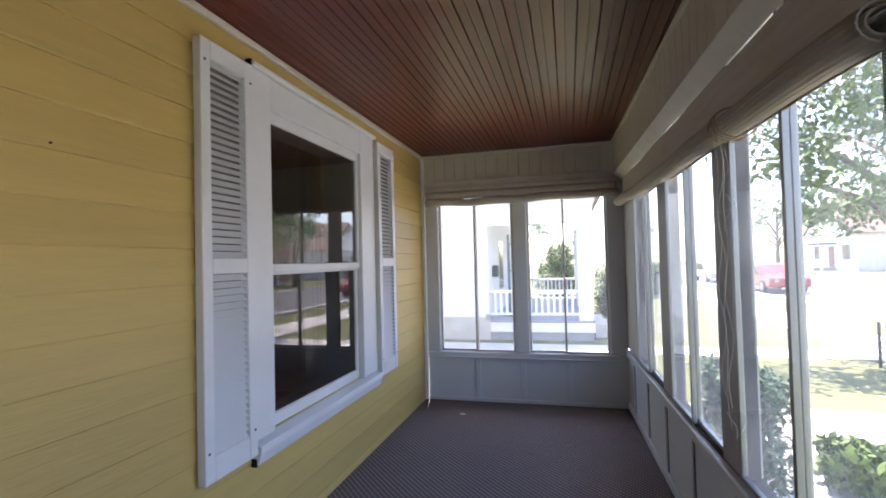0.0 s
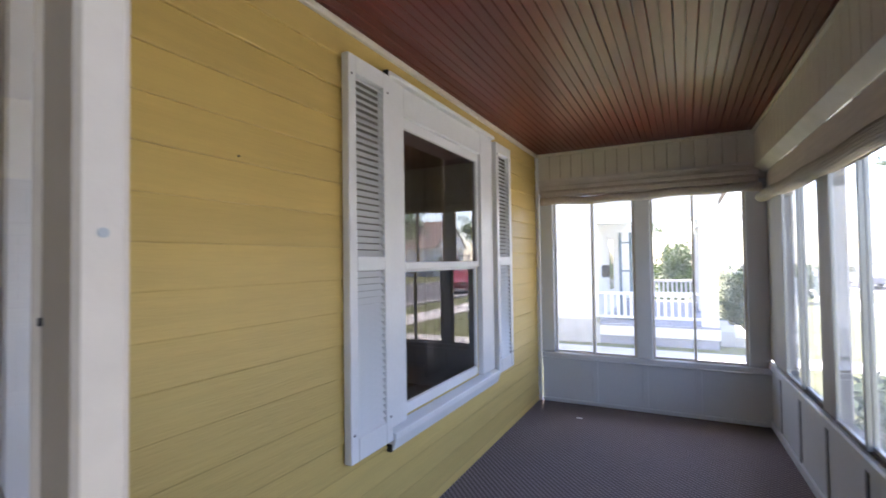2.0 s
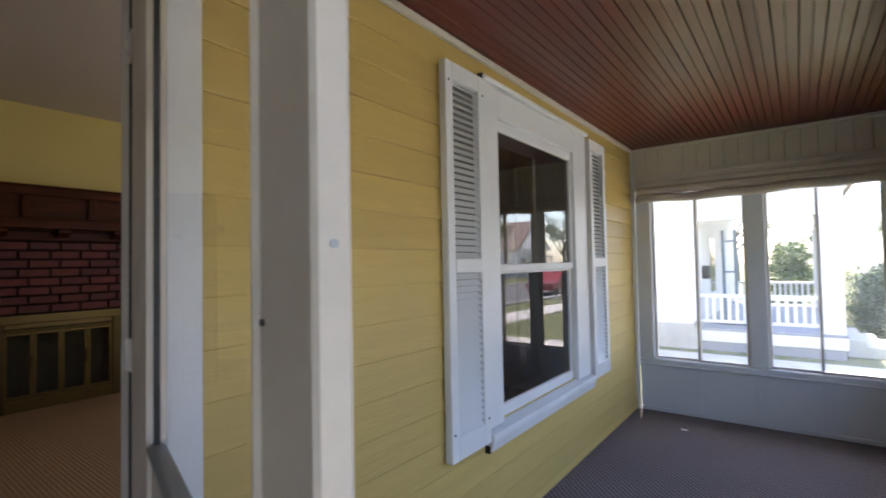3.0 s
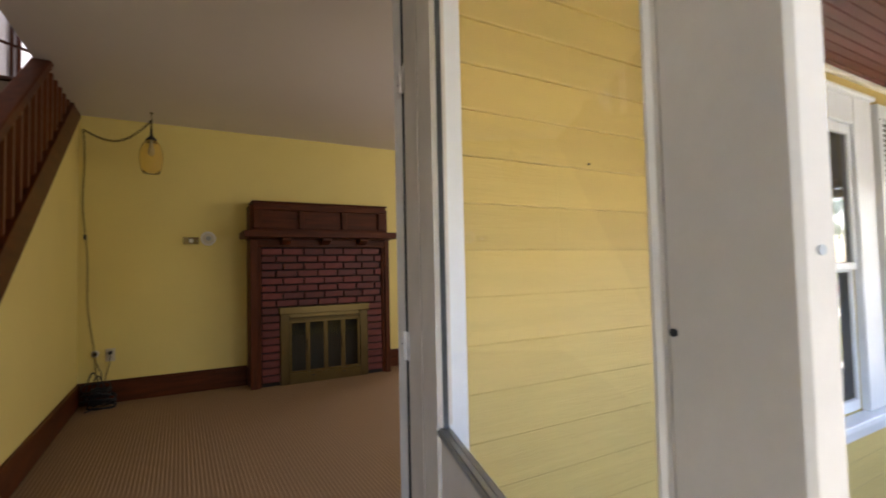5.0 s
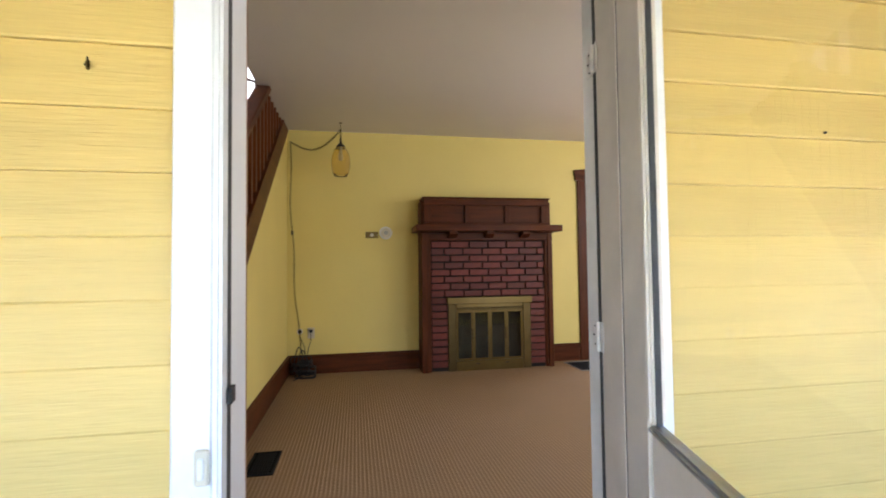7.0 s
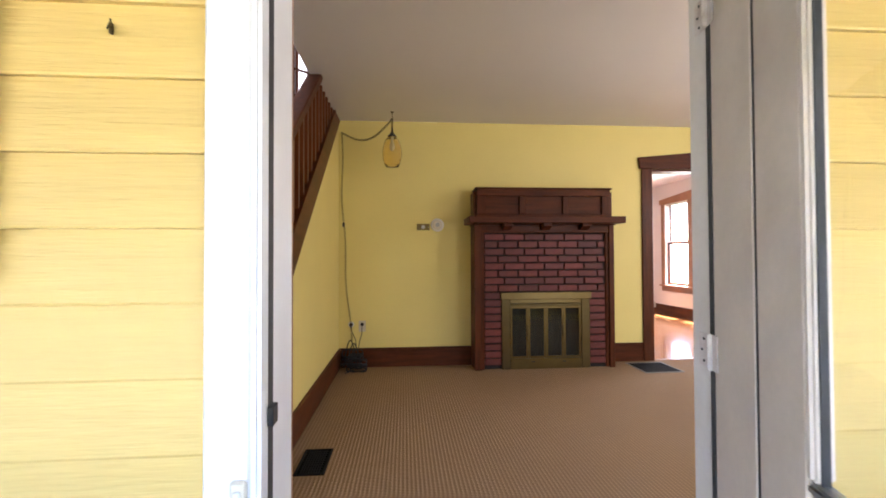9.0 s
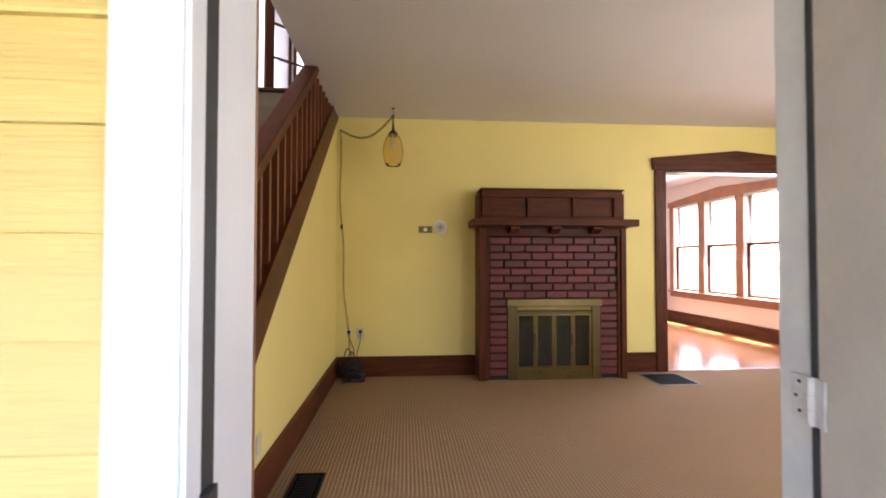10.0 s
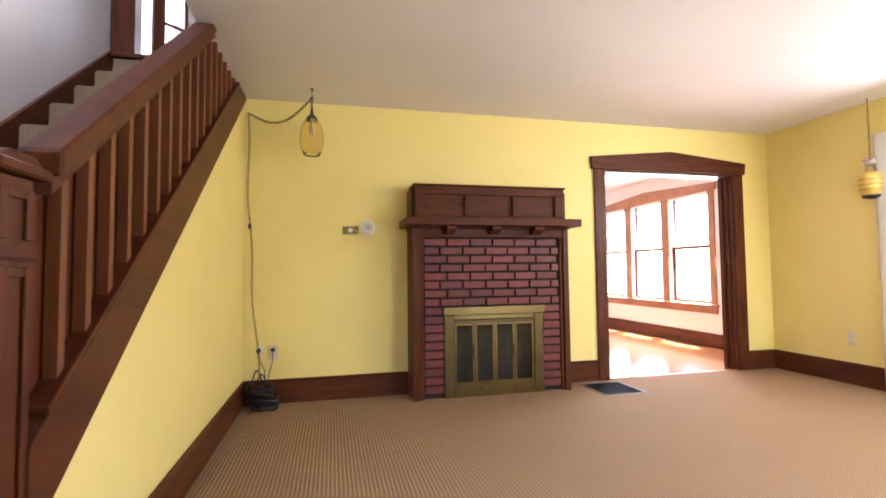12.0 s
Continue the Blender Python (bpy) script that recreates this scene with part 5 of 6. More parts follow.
# hanging lantern and curtain by the side wall
l2 = thing("wall_lantern", "small yellow ribbed glass swag lamp with a dark base", "hanging lamp", (4.20, 3.13, ZC))
LX2, LY2 = 4.20, 3.13
part("ceiling_hook", rod([(LX2, LY2, ZC), (LX2, LY2, ZC - 0.04)], 0.004, 6), CHAIN, l2)
chain([(LX2, LY2, ZC - 0.04), (LX2, LY2, 1.990)], 0.026, 0.0018, "chain", l2, CHAIN)
part("crown", lathe([(0.01, 1.990), (0.05, 1.970), (0.06, 1.950), (0.03, 1.930)], LX2, LY2, 14), STEEL, l2, "", True)
for q in range(4):
    a = q * math.pi / 2
    part("arm", rod([(LX2 + 0.03 * math.cos(a), LY2 + 0.03 * math.sin(a), 1.930), (LX2 + 0.05 * math.cos(a), LY2 + 0.05 * math.sin(a), 1.860)], 0.004, 6), STEEL, l2)
part("shade", lathe([(0.075, 1.860), (0.085, 1.810), (0.086, 1.760), (0.083, 1.710), (0.072, 1.660)], LX2, LY2, 24), mat("yellow_ribbed_glass", (0.70, 0.48, 0.10), 0.3, var=0.25, scale=30, stretch=(1, 1, 4), bump=0.6), l2, "yellow ribbed glass shade", True)
part("base", lathe([(0.074, 1.659), (0.066, 1.640), (0.03, 1.630)], LX2, LY2, 20), BLACKM, l2, "", True)
for zz, rr in ((1.80, 0.0865), (1.755, 0.0875), (1.71, 0.086)):
    part("ring", rod([(LX2 + rr * math.cos(a), LY2 + rr * math.sin(a), zz) for a in [2 * math.pi * i / 24 for i in range(25)]], 0.0022, 5), DBRASS, l2, "dark ring round the shade")
for q in range(6):
    a = q * math.pi / 3
    part("petal", lathe([(0.0, 2.0), (0.016, 1.99), (0.020, 1.975), (0.0, 1.965)], LX2 + 0.04 * math.cos(a), LY2 + 0.04 * math.sin(a), 8), STEEL, l2, "", True)
curtain("sheer_curtain", "white sheer curtain reaching the floor at the side wall", cloth(0.45, 3.12, XR - 0.12, ZF + 0.02, 2.2, 0.022, 22, axis="y", seed=3), SHEER)

# ---- next room: windows, blinds, trim ----
tr = thing("window_trim", "medium oak trim round the three windows", "trim", (XD, 7, 0.4), kind="structure")
for a, b in ((WY[0][0] - 0.11, WY[0][0]), (WY[0][1], WY[1][0]), (WY[1][1], WY[2][0]), (WY[2][1], WY[2][1] + 0.11)):
    part("casing", box(XD - 0.025, XD, a, b, WDZ0, WDZ1, 0.004), MEDOAK, tr)
part("head", prism([(WY[0][0] - 0.15, WDZ1 + 0.001), (WY[2][1] + 0.15, WDZ1 + 0.001), (WY[2][1] + 0.16, WDZ1 + 0.10), ((WY[0][0] + WY[2][1]) / 2, WDZ1 + 0.20), (WY[0][0] - 0.16, WDZ1 + 0.10)], "x", XD - 0.035, XD, bev=0.003), MEDOAK, tr)
part("stool", box(XD - 0.06, XD, WY[0][0] - 0.14, WY[2][1] + 0.14, WDZ0 - 0.032, WDZ0 - 0.001, 0.005), MEDOAK, tr)
part("apron", box(XD - 0.022, XD, WY[0][0] - 0.11, WY[2][1] + 0.11, WDZ0 - 0.13, WDZ0 - 0.033, 0.004), MEDOAK, tr)
tagged(part("baseboard_6", box(XD - 0.022, XD, YF + 0.17, 9.2, ZF - 0.012, ZF + 0.19, 0.004), WOODY), "tall oak baseboard of the next room", "baseboard", kind="structure")
outlet("wall_outlet", 8.75, 0.07, "cream outlet set in the baseboard", axis="x", at=XD - 0.0225)
for i, (a, b) in enumerate(WY):
    w = thing("sash_window", "oak double-hung window, bright daylight behind it", "window", (XD, a, WDZ0), "next room windows")
    for z0, z1, off in ((WDZ0, 1.36, 0.05), (1.325, WDZ1, 0.09)):
        x0, x1 = XD + off, XD + off + 0.03
        part("stile", box(x0, x1, a, a + 0.045, z0, z1, 0.003), WOOD, w)
        part("stile", box(x0, x1, b - 0.045, b, z0, z1, 0.003), WOOD, w)
        part("rail", box(x0, x1, a + 0.045, b - 0.045, z0, z0 + 0.045, 0.003), WOOD, w)
        part("rail", box(x0, x1, a + 0.045, b - 0.045, z1 - 0.035, z1, 0.003), WOOD, w)
        p = part("pane", box(x0 + 0.012, x0 + 0.015, a + 0.045, b - 0.045, z0 + 0.045, z1 - 0.035), PANE, w)
        p.visible_shadow = False
    bl = thing("venetian_blind", "white venetian blind drawn half down", "blind", (XD + 0.03, a, 1.36), "next room blinds")
    part("headrail", box(XD + 0.012, XD + 0.045, a + 0.01, b - 0.01, WDZ1 - 0.03, WDZ1 - 0.001, 0.002), WPLAST, bl)
    part("bottom_rail", box(XD + 0.015, XD + 0.04, a + 0.015, b - 0.015, 1.362, 1.378, 0.002), WPLAST, bl)
    me = None
    ns = 30
    for k in range(ns):
        zz = 1.385 + (WDZ1 - 0.04 - 1.385) * (k / ns)
        if me is None:
            o = part("slat", prism([(XD + 0.018, -0.0005), (XD + 0.038, 0.0035), (XD + 0.038, 0.0045), (XD + 0.018, 0.0005)], "y", a + 0.015, b - 0.015), WPLAST, bl)
            me = o.data
        else:
            o = new("slat", me)
            o.parent = bl
            o.matrix_parent_inverse = base_of(bl).inverted()
        o.location = (0, 0, zz)
    for yy in (a + 0.12, b - 0.12):
        part("ladder_cord", rod([(XD + 0.028, yy, 1.37), (XD + 0.028, yy, WDZ1 - 0.02)], 0.0015, 4), WPLAST, bl)
# casing behind the side window of the living room
sw3 = thing("window_4", "side window of the living room with oak casing", "window", (XR, 1.75, 0.6), kind="structure")
part("casing", box(XR - 0.02, XR, 0.58, 0.7, 0.6, 2.1, 0.004), WOOD, sw3)
part("casing", box(XR - 0.02, XR, 2.8, 2.92, 0.6, 2.1, 0.004), WOOD, sw3)
part("head", box(XR - 0.022, XR, 0.56, 2.94, 2.101, 2.22, 0.004), WOODY, sw3)
part("stool", box(XR - 0.05, XR, 0.56, 2.94, 0.55, 0.599, 0.004), WOODY, sw3)
p = part("pane", box(XR + 0.07, XR + 0.074, 0.7, 2.8, 0.6, 2.1), PANE, sw3)
p.visible_shadow = False

stair_outlet = thing("wall_outlet", "cream outlet low on the stair wall", "outlet", (XS, 1.768, 0.20))
part("plate", box(XS, XS + 0.006, 1.732, 1.804, 0.142, 0.258, 0.002), PLATE, stair_outlet)
for q in (-0.022, 0.022):
    part("socket", box(XS + 0.006, XS + 0.009, 1.752, 1.784, 0.20 + q - 0.014, 0.20 + q + 0.014, 0.002), PLATE, stair_outlet)
fire.matrix_basis = fire.matrix_basis @ Matrix.Diagonal((1, 1, 0.985, 1))
struct("wall_side_outer", box(-2.4, -2.251, YR - 0.3, 9.3, -0.3, 5.1), SIDING, "yellow side wall of the house", "wall")
struct("wall_rear", box(-2.4, XD + 0.15, 9.36, 9.5, -0.3, 5.1), SIDING, "yellow rear wall of the house", "wall")
struct("wall_side_upper", box(XD + 0.0, XD + 0.15, 0.5, 9.3, ZC + 0.11, 5.1), SIDING, "yellow upper side wall of the house", "wall")
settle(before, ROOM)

# ---- outdoors ----
before = set(scene.objects)
ZG = -0.75
struct("ground", box(-150, 150, -150, 150, ZG - 0.5, ZG), GRASS, "sunlit mown lawn round the houses", "ground")
struct("driveway", box(9.6, 10.5, -6.4, 14, ZG - 0.2, ZG + 0.012), CONCRETE, "pale concrete driveway between the houses", "driveway")
struct("front_walk", box(2.4, 6.4, -6.4, -1.8, ZG - 0.2, ZG + 0.012), CONCRETE, "pale concrete walk from the porch to the street", "path")
struct("pavement", box(-120, 120, -7.8, -6.4, ZG - 0.2, ZG + 0.03), CONCRETE, "pale concrete pavement along the street", "pavement")
struct("road", box(-140, 140, -18.5, -9.6, ZG - 0.3, ZG + 0.004), ASPHALT, "sunlit grey asphalt street", "road")
for yy in (-9.6, -18.7):
    struct("kerb", box(-140, 140, yy, yy + 0.2, ZG - 0.2, ZG + 0.13, 0.02), CONCRETE, "pale concrete street kerb", "kerb")
struct("foundation", box(XL - 0.1, XE, YW - 0.42, 6.5, ZG - 0.1, -0.301), CONCRETE, "house foundation", "foundation")


def leaf_cloud(name, centers, per, size, material, parent, seed, label=""):
    """Many small leaves, set in uneven clumps."""
    rnd = np.random.RandomState(seed)
    V, F = [], []
    for (cx, cy, cz, r, rz) in centers:
        d = rnd.normal(size=(per, 3))
        d /= np.linalg.norm(d, axis=1)[:, None]
        d *= (rnd.uniform(0.35, 1.0, per) ** 0.5)[:, None]
        p = np.array((cx, cy, cz)) + d * np.array((r, r, rz))
        a = rnd.normal(size=(per, 3))
        a /= np.linalg.norm(a, axis=1)[:, None]
        b = np.cross(a, rnd.normal(size=(per, 3)))
        b /= np.linalg.norm(b, axis=1)[:, None]
        s = size * rnd.uniform(0.6, 1.3, per)[:, None]
        quad = np.stack([p - a * s, p + b * s * 0.45, p + a * s, p - b * s * 0.45], 1)
        base = len(V)
        V += quad.reshape(-1, 3).tolist()
        F += [(base + 4 * i, base + 4 * i + 1, base + 4 * i + 2, base + 4 * i + 3) for i in range(per)]
    me = bpy.data.meshes.new(name)
    me.from_pydata(V, [], F)
    me.materials.append(material)
    ob = new(name, me)
    if parent:
        ob.parent = parent
        ob.matrix_parent_inverse = base_of(parent).inverted()
    return tagged(ob, label)


def tree(x, y, h, spread, seed, label, material=LEAF, per=170, leaf=0.085):
    t = thing("tree", label, "tree", (x, y, ZG), "street trees")
    rnd = random.Random(seed)
    part("trunk", rod([(x, y, ZG - 0.1), (x + 0.05, y, ZG + h * 0.18), (x - 0.04, y + 0.05, ZG + h * 0.36), (x, y, ZG + h * 0.75)], [0.24, 0.19, 0.15, 0.05], 10), BARK, t, "", True)
    cs = []
    for i in range(9):
        a = 2 * math.pi * i / 9 + rnd.uniform(-0.3, 0.3)
        z0 = ZG + h * rnd.uniform(0.28, 0.5)
        rr = spread * rnd.uniform(0.6, 0.95)
        tip = (x + rr * math.cos(a), y + rr * math.sin(a), z0 + h * rnd.uniform(0.1, 0.35))
        mid = (x + 0.45 * rr * math.cos(a), y + 0.45 * rr * math.sin(a), (z0 + tip[2]) / 2 + 0.1)
        part("limb", rod([(x, y, z0 - 0.2), mid, tip], [0.09, 0.055, 0.02], 6), BARK, t, "", True)
        for c in range(3):
            f = rnd.uniform(0.5, 1.1)
            cs.append((x + f * rr * math.cos(a + rnd.uniform(-0.3, 0.3)), y + f * rr * math.sin(a + rnd.uniform(-0.3, 0.3)), tip[2] + rnd.uniform(-0.25, 0.2) * h * 0.5, rnd.uniform(0.5, 0.95), rnd.uniform(0.35, 0.7)))
    for c in range(10):
        a = rnd.uniform(0, 6.3)
        cs.append((x + 0.4 * spread * math.cos(a), y + 0.4 * spread * math.sin(a), ZG + h * rnd.uniform(0.6, 0.95), rnd.uniform(0.6, 1.1), rnd.uniform(0.5, 0.8)))
    leaf_cloud("crown", cs, per, leaf, material, t, seed, "loose crown of green leaves")
    return t


t1 = tree(9.6, -7.2, 7.5, 2.9, 11, "leafy green tree beside the pavement", per=260)
t2 = tree(1.2, -21.5, 9.0, 3.6, 12, "broad leafy tree across the street")
for i, (tx, ty, sc) in enumerate(((22, -23, 1.1), (36, -22, 1.25), (-9, -22, 1.0), (50, -20, 1.3), (14, -27, 1.0), (62, -9, 1.3), (30, 14, 1.2), (44, 3, 1.3), (-20, -24, 1.2), (7, -28, 1.2))):
    copy_thing(t2, pose(tx, ty, ZG, 0, 0, i * 47))


def bush(x, y, r, h, seed, label, material, leaf=0.035, n=14, per=260):
    b = thing("bush", label, "bush", (x, y, ZG))
    rnd = random.Random(seed)
    for i in range(5):
        a = rnd.uniform(0, 6.3)
        part("stem", rod([(x, y, ZG - 0.05), (x + r * 0.5 * math.cos(a), y + r * 0.5 * math.sin(a), ZG + h * 0.7)], [0.02, 0.008], 5), BARK, b)
    cs = []
    for i in range(n):
        a, f, v = rnd.uniform(0, 6.3), rnd.uniform(0, 0.7) ** 0.7, rnd.uniform(0.15, 0.85)
        w = r * (1.0 - 0.55 * v)
        cs.append((x + f * w * math.cos(a), y + f * w * math.sin(a), ZG + h * v, r * 0.42, h * 0.17))
    leaf_cloud("foliage", cs, per, leaf, material, b, seed, "dense small leaves")
    return b


bush(3.9, -2.45, 0.55, 1.08, 3, "dark green clipped shrub close to the porch windows", DLEAF, n=30, per=300)
bush(4.1, -3.45, 0.45, 0.5, 4, "low light green leafy plant beside the walk", LEAF, 0.05, 12, 160)
bush(14.6, -2.45, 0.65, 1.65, 5, "dark green rounded hedge before the neighbouring porch", DLEAF, n=30, per=300)
bush(16.0, -2.6, 0.75, 1.8, 6, "dark green rounded hedge before the neighbouring porch", DLEAF, n=30, per=300)
bush(20.5, -0.9, 1.3, 2.7, 7, "tall light green shrub beyond the neighbouring porch", LEAF, 0.07, 30, 260)
bush(24, -5.0, 1.4, 1.8, 8, "rounded green shrub on the far lawn", LEAF, 0.07, 24, 240)

# neighbouring white house with its porch
NX, NY = 11.0, 0.73
nb = thing("neighbour_house", "white clapboard house with a railed front porch", "house", (NX + 4, 4, ZG))
part("wall", box(NX, NX + 8, NY, 9.5, ZG + 0.55, 5.2), HOUSEWHITE, nb)
part("foundation", box(NX - 0.02, NX + 8.02, NY - 0.02, 9.52, ZG, ZG + 0.549), CONCRETE, nb)
zz = ZG + 0.55
while zz < 5.0:
    part("clapboard", prism([(NX, zz), (NX - 0.022, zz), (NX - 0.004, zz + 0.15), (NX, zz + 0.15)], "y", NY, 9.5), HOUSEWHITE, nb)
    zz += 0.15
part("roof", prism([(NX - 0.4, 5.2), (NX + 8.4, 5.2), (NX + 4, 8.6)], "y", NY - 0.5, 9.9), ROOF, nb)
part("porch_deck", box(NX, NX + 7, -1.74, NY, -0.33, -0.28, 0.01), PORCHGREY, nb)
part("fascia", box(NX + 0.01, NX + 7, -1.73, NY, -0.56, -0.331, 0.01), HOUSEWHITE, nb)
part("porch_skirt", box(NX + 0.05, NX + 6.9, -1.70, NY, ZG, -0.561), PORCHGREY, nb)
part("porch_beam", box(NX, NX + 7, -1.74, -1.40, 2.02, 2.5, 0.01), HOUSEWHITE, nb)
part("porch_beam", box(NX, NX + 0.3, -1.40, NY, 2.02, 2.5, 0.01), HOUSEWHITE, nb)
part("porch_ceiling", box(NX, NX + 7, -1.80, NY, 2.501, 2.6), GREYWHITE, nb)
part("porch_roof", prism([(-1.95, 2.61), (NY, 2.61), (NY, 3.5)], "x", NX - 0.05, NX + 7.3), ROOF, nb)
for xx in (NX + 0.16, NX + 3.5, NX + 6.8):
    part("column", box(xx - 0.15, xx + 0.15, -1.70, -1.38, -0.28, 2.02, 0.015), HOUSEWHITE, nb)
    part("column_cap", box(xx - 0.19, xx + 0.19, -1.74, -1.34, 1.92, 2.019, 0.015), HOUSEWHITE, nb)


def railing(x0, x1, y0, y1):
    along_y = abs(y1 - y0) > abs(x1 - x0)
    rl = part("railing", box(x0, x1, y0, y1, 0.37, 0.44, 0.01), HOUSEWHITE, nb, "white porch railing")
    part("bottom_rail", box(x0, x1, y0, y1, -0.17, -0.11, 0.01), HOUSEWHITE, rl)
    n = int(max(abs(y1 - y0), abs(x1 - x0)) / 0.14)
    for i in range(1, n):
        f = i / n
        cx = (x0 + x1) / 2 if along_y else x0 + (x1 - x0) * f
        cy = y0 + (y1 - y0) * f if along_y else (y0 + y1) / 2
        part("baluster", box(cx - 0.028, cx + 0.028, cy - 0.028, cy + 0.028, -0.11, 0.37), HOUSEWHITE, rl)


railing(NX + 0.12, NX + 0.2, -1.38, NY)
railing(NX + 6.76, NX + 6.84, -1.38, NY)
railing(NX + 3.66, NX + 6.64, -1.58, -1.50)
nw2 = part("porch_window", box(NX + 1.7, NX + 2.7, NY - 0.02, NY - 0.001, 0.3, 1.8), HOUSEWHITE, nb)
part("pane", box(NX + 1.78, NX + 2.62, NY - 0.026, NY - 0.021, 0.38, 1.72), DARKGLASS, nw2)
for i, zt in enumerate((-0.42, -0.53, -0.64)):
    part("step", box(NX + 0.5, NX + 2.6, -2.02 - 0.28 * i, -1.741 - 0.28 * i, ZG, zt, 0.01), CONCRETE, nb)
meter = thing("outdoor_meter", "small grey box low on the white house wall", "meter box", (NX - 0.05, 0.75, -0.2))
part("box", box(NX - 0.10, NX - 0.023, 0.68, 0.80, -0.27, -0.13, 0.01), ALU, meter)
lad = thing("porch_stand", "tall blue-grey metal stand on the neighbouring porch", "plant stand", (NX + 1.0, 0.25, -0.28))
for yy in (0.10, 0.34):
    part("pole", rod([(NX + 1.0, yy, -0.28), (NX + 1.0, yy, 1.85)], 0.035, 8), TEALPOLE, lad)
for zz in (0.2, 0.9, 1.6):
    part("rung", rod([(NX + 1.0, 0.10, zz), (NX + 1.0, 0.34, zz)], 0.02, 6), TEALPOLE, lad)
part("base", box(NX + 0.8, NX + 1.2, -0.1, 0.5, -0.28, -0.2, 0.02), TEALPOLE, lad)
pl = thing("porch_lamp", "dark wall lantern beside the neighbouring porch door", "wall lamp", (NX + 0.7, NY, 0.9))
part("body", box(NX + 0.62, NX + 0.78, NY - 0.16, NY - 0.001, 0.75, 1.05, 0.02), BLACKM, pl)


def far_house(x, y, w, d, h, wall, roof, label, turn=0):
    """A street house with gable roof, windows and door facing the street."""
    hs = thing("street_house", label, "house", (x, y, ZG), "houses across the street")
    part("wall", box(x - w / 2, x + w / 2, y - d, y, ZG, ZG + h), wall, hs)
    part("roof", prism([(x - w / 2 - 0.4, ZG + h), (x + w / 2 + 0.4, ZG + h), (x, ZG + h + w * 0.42)], "y", y - d - 0.3, y + 0.5), roof, hs)
    part("gable", prism([(x - w / 2 + 0.3, ZG + h - 0.02), (x + w / 2 - 0.3, ZG + h - 0.02), (x, ZG + h + w * 0.36)], "y", y + 0.42, y + 0.52), wall, hs)
    for fx, z0, z1 in ((-0.3, 1.1, 2.5), (0.3, 1.1, 2.5)):
        wn2 = part("window", box(x + fx * w - 0.7, x + fx * w + 0.7, y + 0.001, y + 0.06, ZG + z0 - 0.1, ZG + z1 + 0.1, 0.01), HOUSEWHITE, hs)
        part("pane", box(x + fx * w - 0.6, x + fx * w + 0.6, y + 0.061, y + 0.07, ZG + z0, ZG + z1), DARKGLASS, wn2)
    dr = part("door", box(x - 0.5, x + 0.5, y + 0.001, y + 0.05, ZG + 0.3, ZG + 2.4, 0.01), BRICKRED, hs)
    part("porch_roof", box(x - w * 0.25, x + w * 0.25, y + 0.55, y + 2.0, ZG + 2.6, ZG + 2.75, 0.02), roof, hs)
    for fx in (-0.23, 0.23):
        part("porch_post", box(x + fx * w - 0.08, x + fx * w + 0.08, y + 1.75, y + 1.92, ZG, ZG + 2.6, 0.01), HOUSEWHITE, hs)
    part("step", box(x - 0.8, x + 0.8, y, y + 2.0, ZG, ZG + 0.3, 0.02), CONCRETE, hs)


far_house(-6, -26, 8.5, 9, 3.4, HOUSEWHITE, REDROOF, "white street house with a red-brown gable roof")
far_house(9, -27, 8, 9, 3.4, BRICKRED, ROOF, "red brick street house with a brown roof")
far_house(25, -28, 9, 9, 3.6, HOUSEWHITE, REDROOF, "pale street house with a red-brown roof")
far_house(40, -27, 8, 9, 3.4, BRICKRED, ROOF, "red brick street house under trees")
far_house(56, -27, 9, 9, 3.6, HOUSEWHITE, ROOF, "pale street house in the distance")

# parked cars, utility pole, sign, marker post
def parked_car(x, paint, label):
    """A saloon parked along the kerb, its nose towards the lower x."""
    car = thing("parked_car", label, "car", (x + 2.2, -11, ZG), "cars along the street")
    part("body", prism([(x, -0.45), (x - 0.05, -0.02), (x + 0.8, 0.12), (x + 1.5, 0.62), (x + 3.1, 0.64), (x + 3.9, 0.14), (x + 4.35, 0.02), (x + 4.4, -0.45)], "y", -11.9, -10.2, bev=0.06), paint, car)
    for yy in (-10.2, -11.9):
        part("side_window", prism([(x + 1.2, 0.14), (x + 1.65, 0.54), (x + 3.0, 0.56), (x + 3.6, 0.14)], "y", yy - 0.01, yy + 0.01), DARKGLASS, car)
    for yy in (-11.6, -10.5):
        part("headlight", rod([(x - 0.06, yy, -0.12), (x + 0.02, yy, -0.12)], 0.09, 12), ALU, car)
        part("tail_light", box(x + 4.36, x + 4.41, yy - 0.12, yy + 0.12, -0.16, -0.06, 0.01), BRICKRED, car)
    for xx in (x + 0.8, x + 3.5):
        for yy in (-11.85, -10.25):
            wh = part("wheel", rod([(xx, yy - 0.1, ZG + 0.32), (xx, yy + 0.1, ZG + 0.32)], 0.32, 18), RUBBER, car)
            part("rim", rod([(xx, yy - 0.11, ZG + 0.32), (xx, yy + 0.11, ZG + 0.32)], 0.19, 14), ALU, wh)


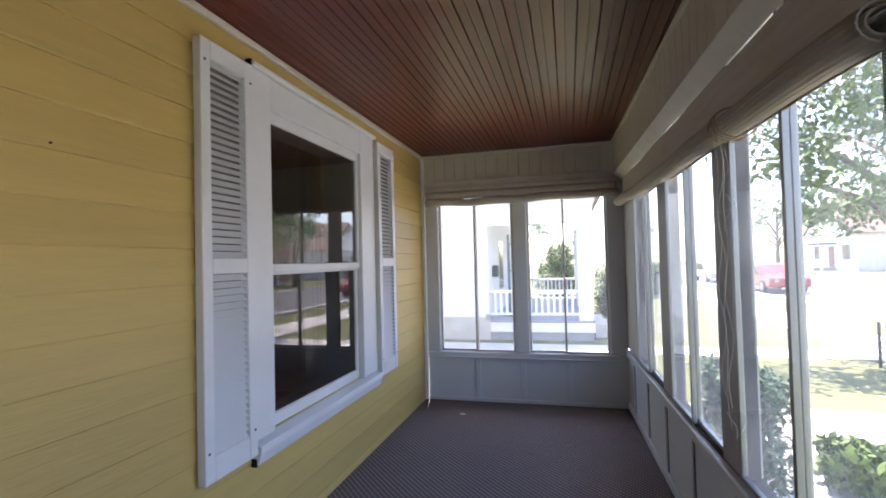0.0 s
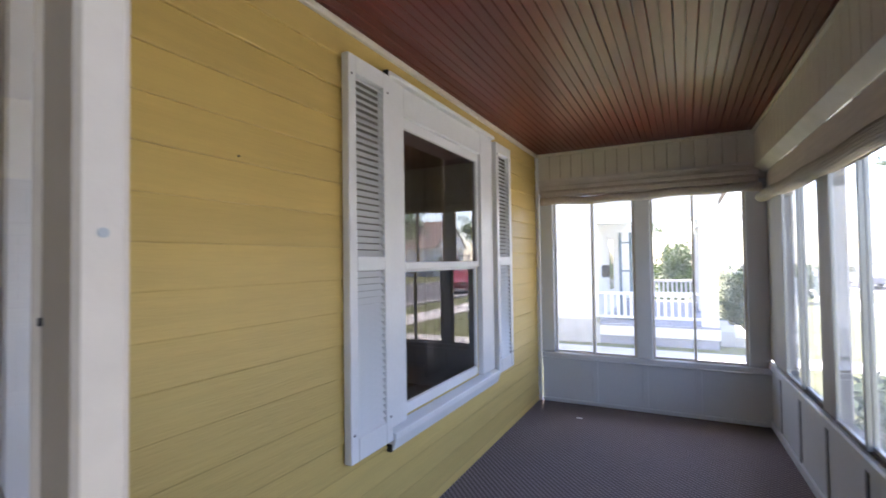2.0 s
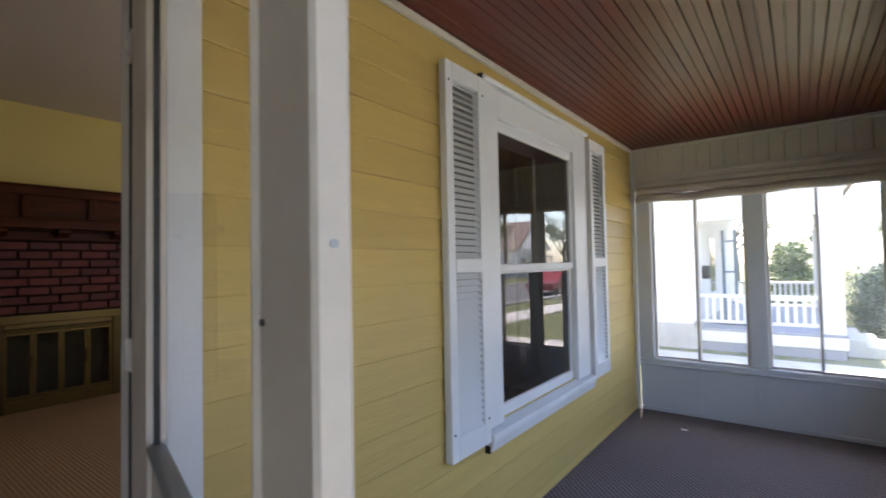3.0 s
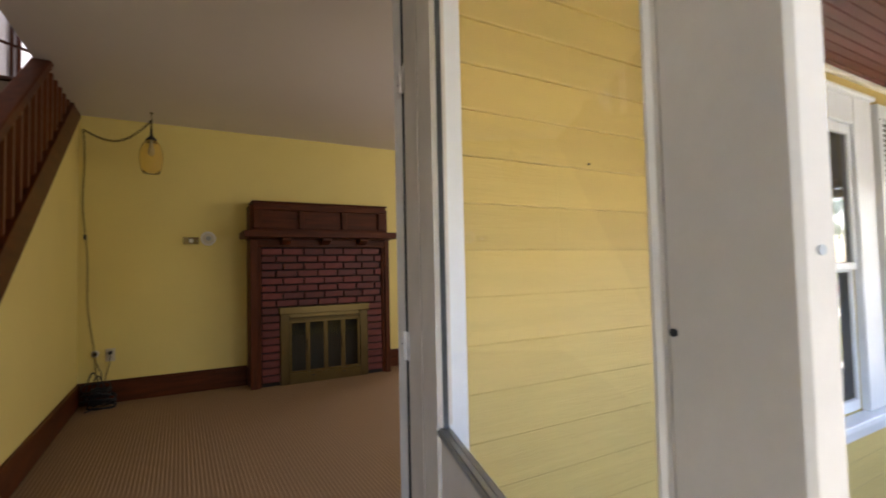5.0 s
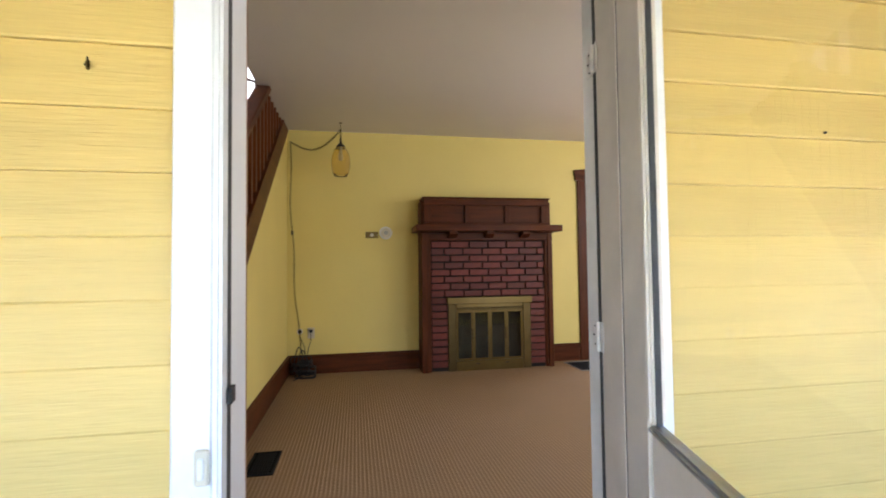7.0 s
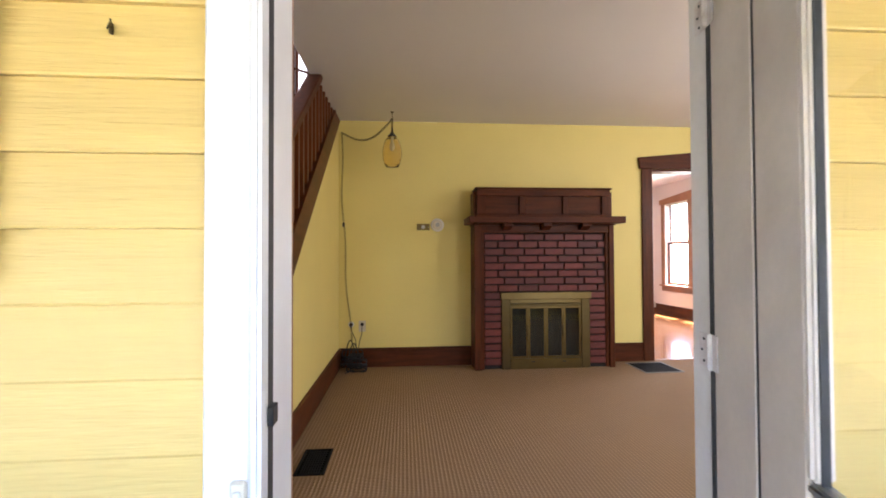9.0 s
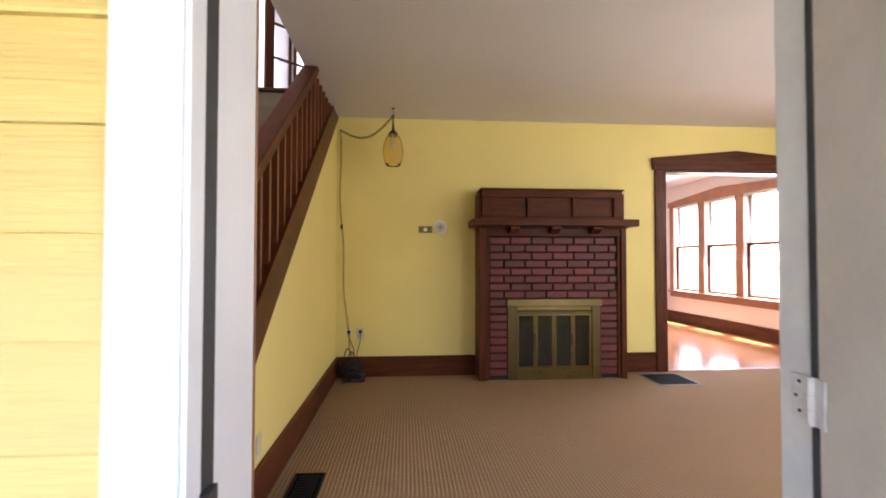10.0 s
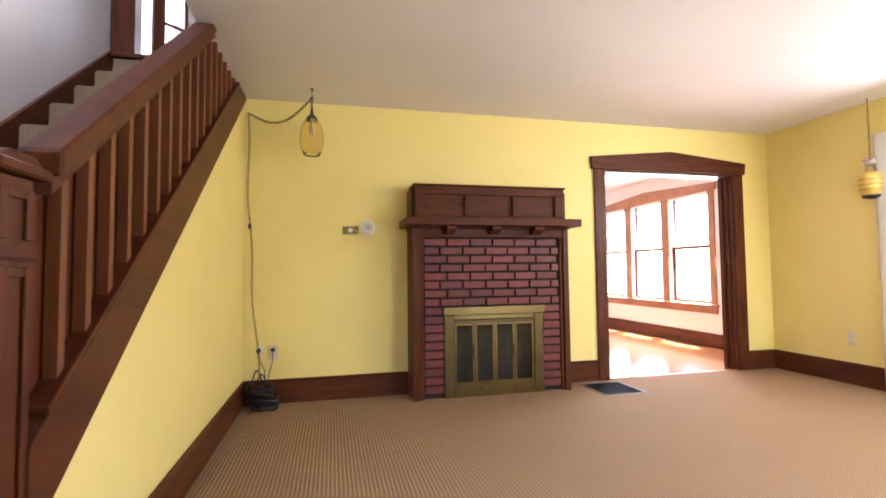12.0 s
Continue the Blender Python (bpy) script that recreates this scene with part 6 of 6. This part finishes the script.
parked_car(24.8, mat("red_car_paint", (0.34, 0.025, 0.03), 0.3, metal=0.2, var=0.03, bump=0, coat=0.6), "red parked car at the kerb")
parked_car(34.5, CARPAINT, "silver parked car at the kerb")
pole = thing("utility_pole", "pale wooden utility pole beside the street", "utility pole", (10.4, -8.7, ZG))
part("shaft", rod([(10.4, -8.7, ZG - 0.1), (10.4, -8.7, 7.5)], [0.13, 0.10], 10), BARK, pole)
part("crossarm", box(9.5, 11.3, -8.75, -8.65, 6.8, 6.92, 0.01), BARK, pole)
sg = thing("yard_sign", "dark red yard sign on a post", "sign", (11.6, -8.2, ZG))
part("post", rod([(11.6, -8.2, ZG), (11.6, -8.2, 1.1)], 0.03, 8), ALU, sg)
part("board", box(11.3, 11.9, -8.23, -8.2, 0.25, 1.05, 0.01), BRICKRED, sg)
mk = thing("marker_post", "thin dark marker post in the lawn", "post", (9.0, -6.1, ZG))
part("post", rod([(9.0, -6.1, ZG), (9.0, -6.1, ZG + 0.75)], 0.025, 8), BLACKM, mk)

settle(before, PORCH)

# ---- bricks and floor strips ----
BL, BH, BJ = 0.2135, 0.0774, 0.0145
brick_mesh = {}
masonry_inverse = Matrix.Identity(4)


def brick(x0, x1, z0):
    w = round(x1 - x0, 3)
    if w < 0.03:
        return
    if w not in brick_mesh:
        b = box(0, w, 0, 0.03, 0, BH - BJ, 0.004)
        me = bpy.data.meshes.new("brick")
        b.to_mesh(me)
        b.free()
        me.materials.append(BRICK)
        brick_mesh[w] = me
    o = new("brick", brick_mesh[w])
    o.parent = masonry
    o.matrix_parent_inverse = masonry_inverse
    o.location = (x0, FYF + 0.030 + random.uniform(-0.002, 0.002), z0)


row = 0
z = BZ1 - BH
while z > ZF - 0.02:
    z0 = max(z, ZF + 0.001)
    spans = [(BX0 + 0.006, BX1 - 0.006)] if z + BH > IZ1 + 0.035 else [(BX0 + 0.006, IX0 - 0.008), (IX1 + 0.008, BX1 - 0.006)]
    for s0, s1 in spans:
        if len(spans) == 2:
            brick(s0, s1, z0)
            continue
        x = BX0 + 0.006 - (0.068 if row % 2 else 0.0)
        while x < s1:
            a, b = max(x, s0), min(x + BL - BJ, s1)
            if b - a > 0.02:
                brick(a, b, z0)
            x += BL
    z -= BH
    row += 1

oak = bpy.data.objects["floor_other_room"]
strip = {}
x = 1.2
rnd = random.Random(9)
while x < XD - 0.06:
    y = YF + 0.036
    while y < 9.1:
        ln = rnd.choice((0.9, 1.2, 1.5, 1.8))
        ln = min(ln, 9.15 - y)
        key = round(ln, 2)
        if key not in strip:
            b = box(0, 0.0830, 0, key - 0.001, 0, 0.0115, 0.0012)
            me = bpy.data.meshes.new("floor_strip")
            b.to_mesh(me)
            b.free()
            me.materials.append(FLOORWOOD)
            strip[key] = me
        o = new("floor_strip", strip[key])
        o.parent = oak
        o.location = (x, y, ZF - 0.012)
        y += ln
    x += 0.0838
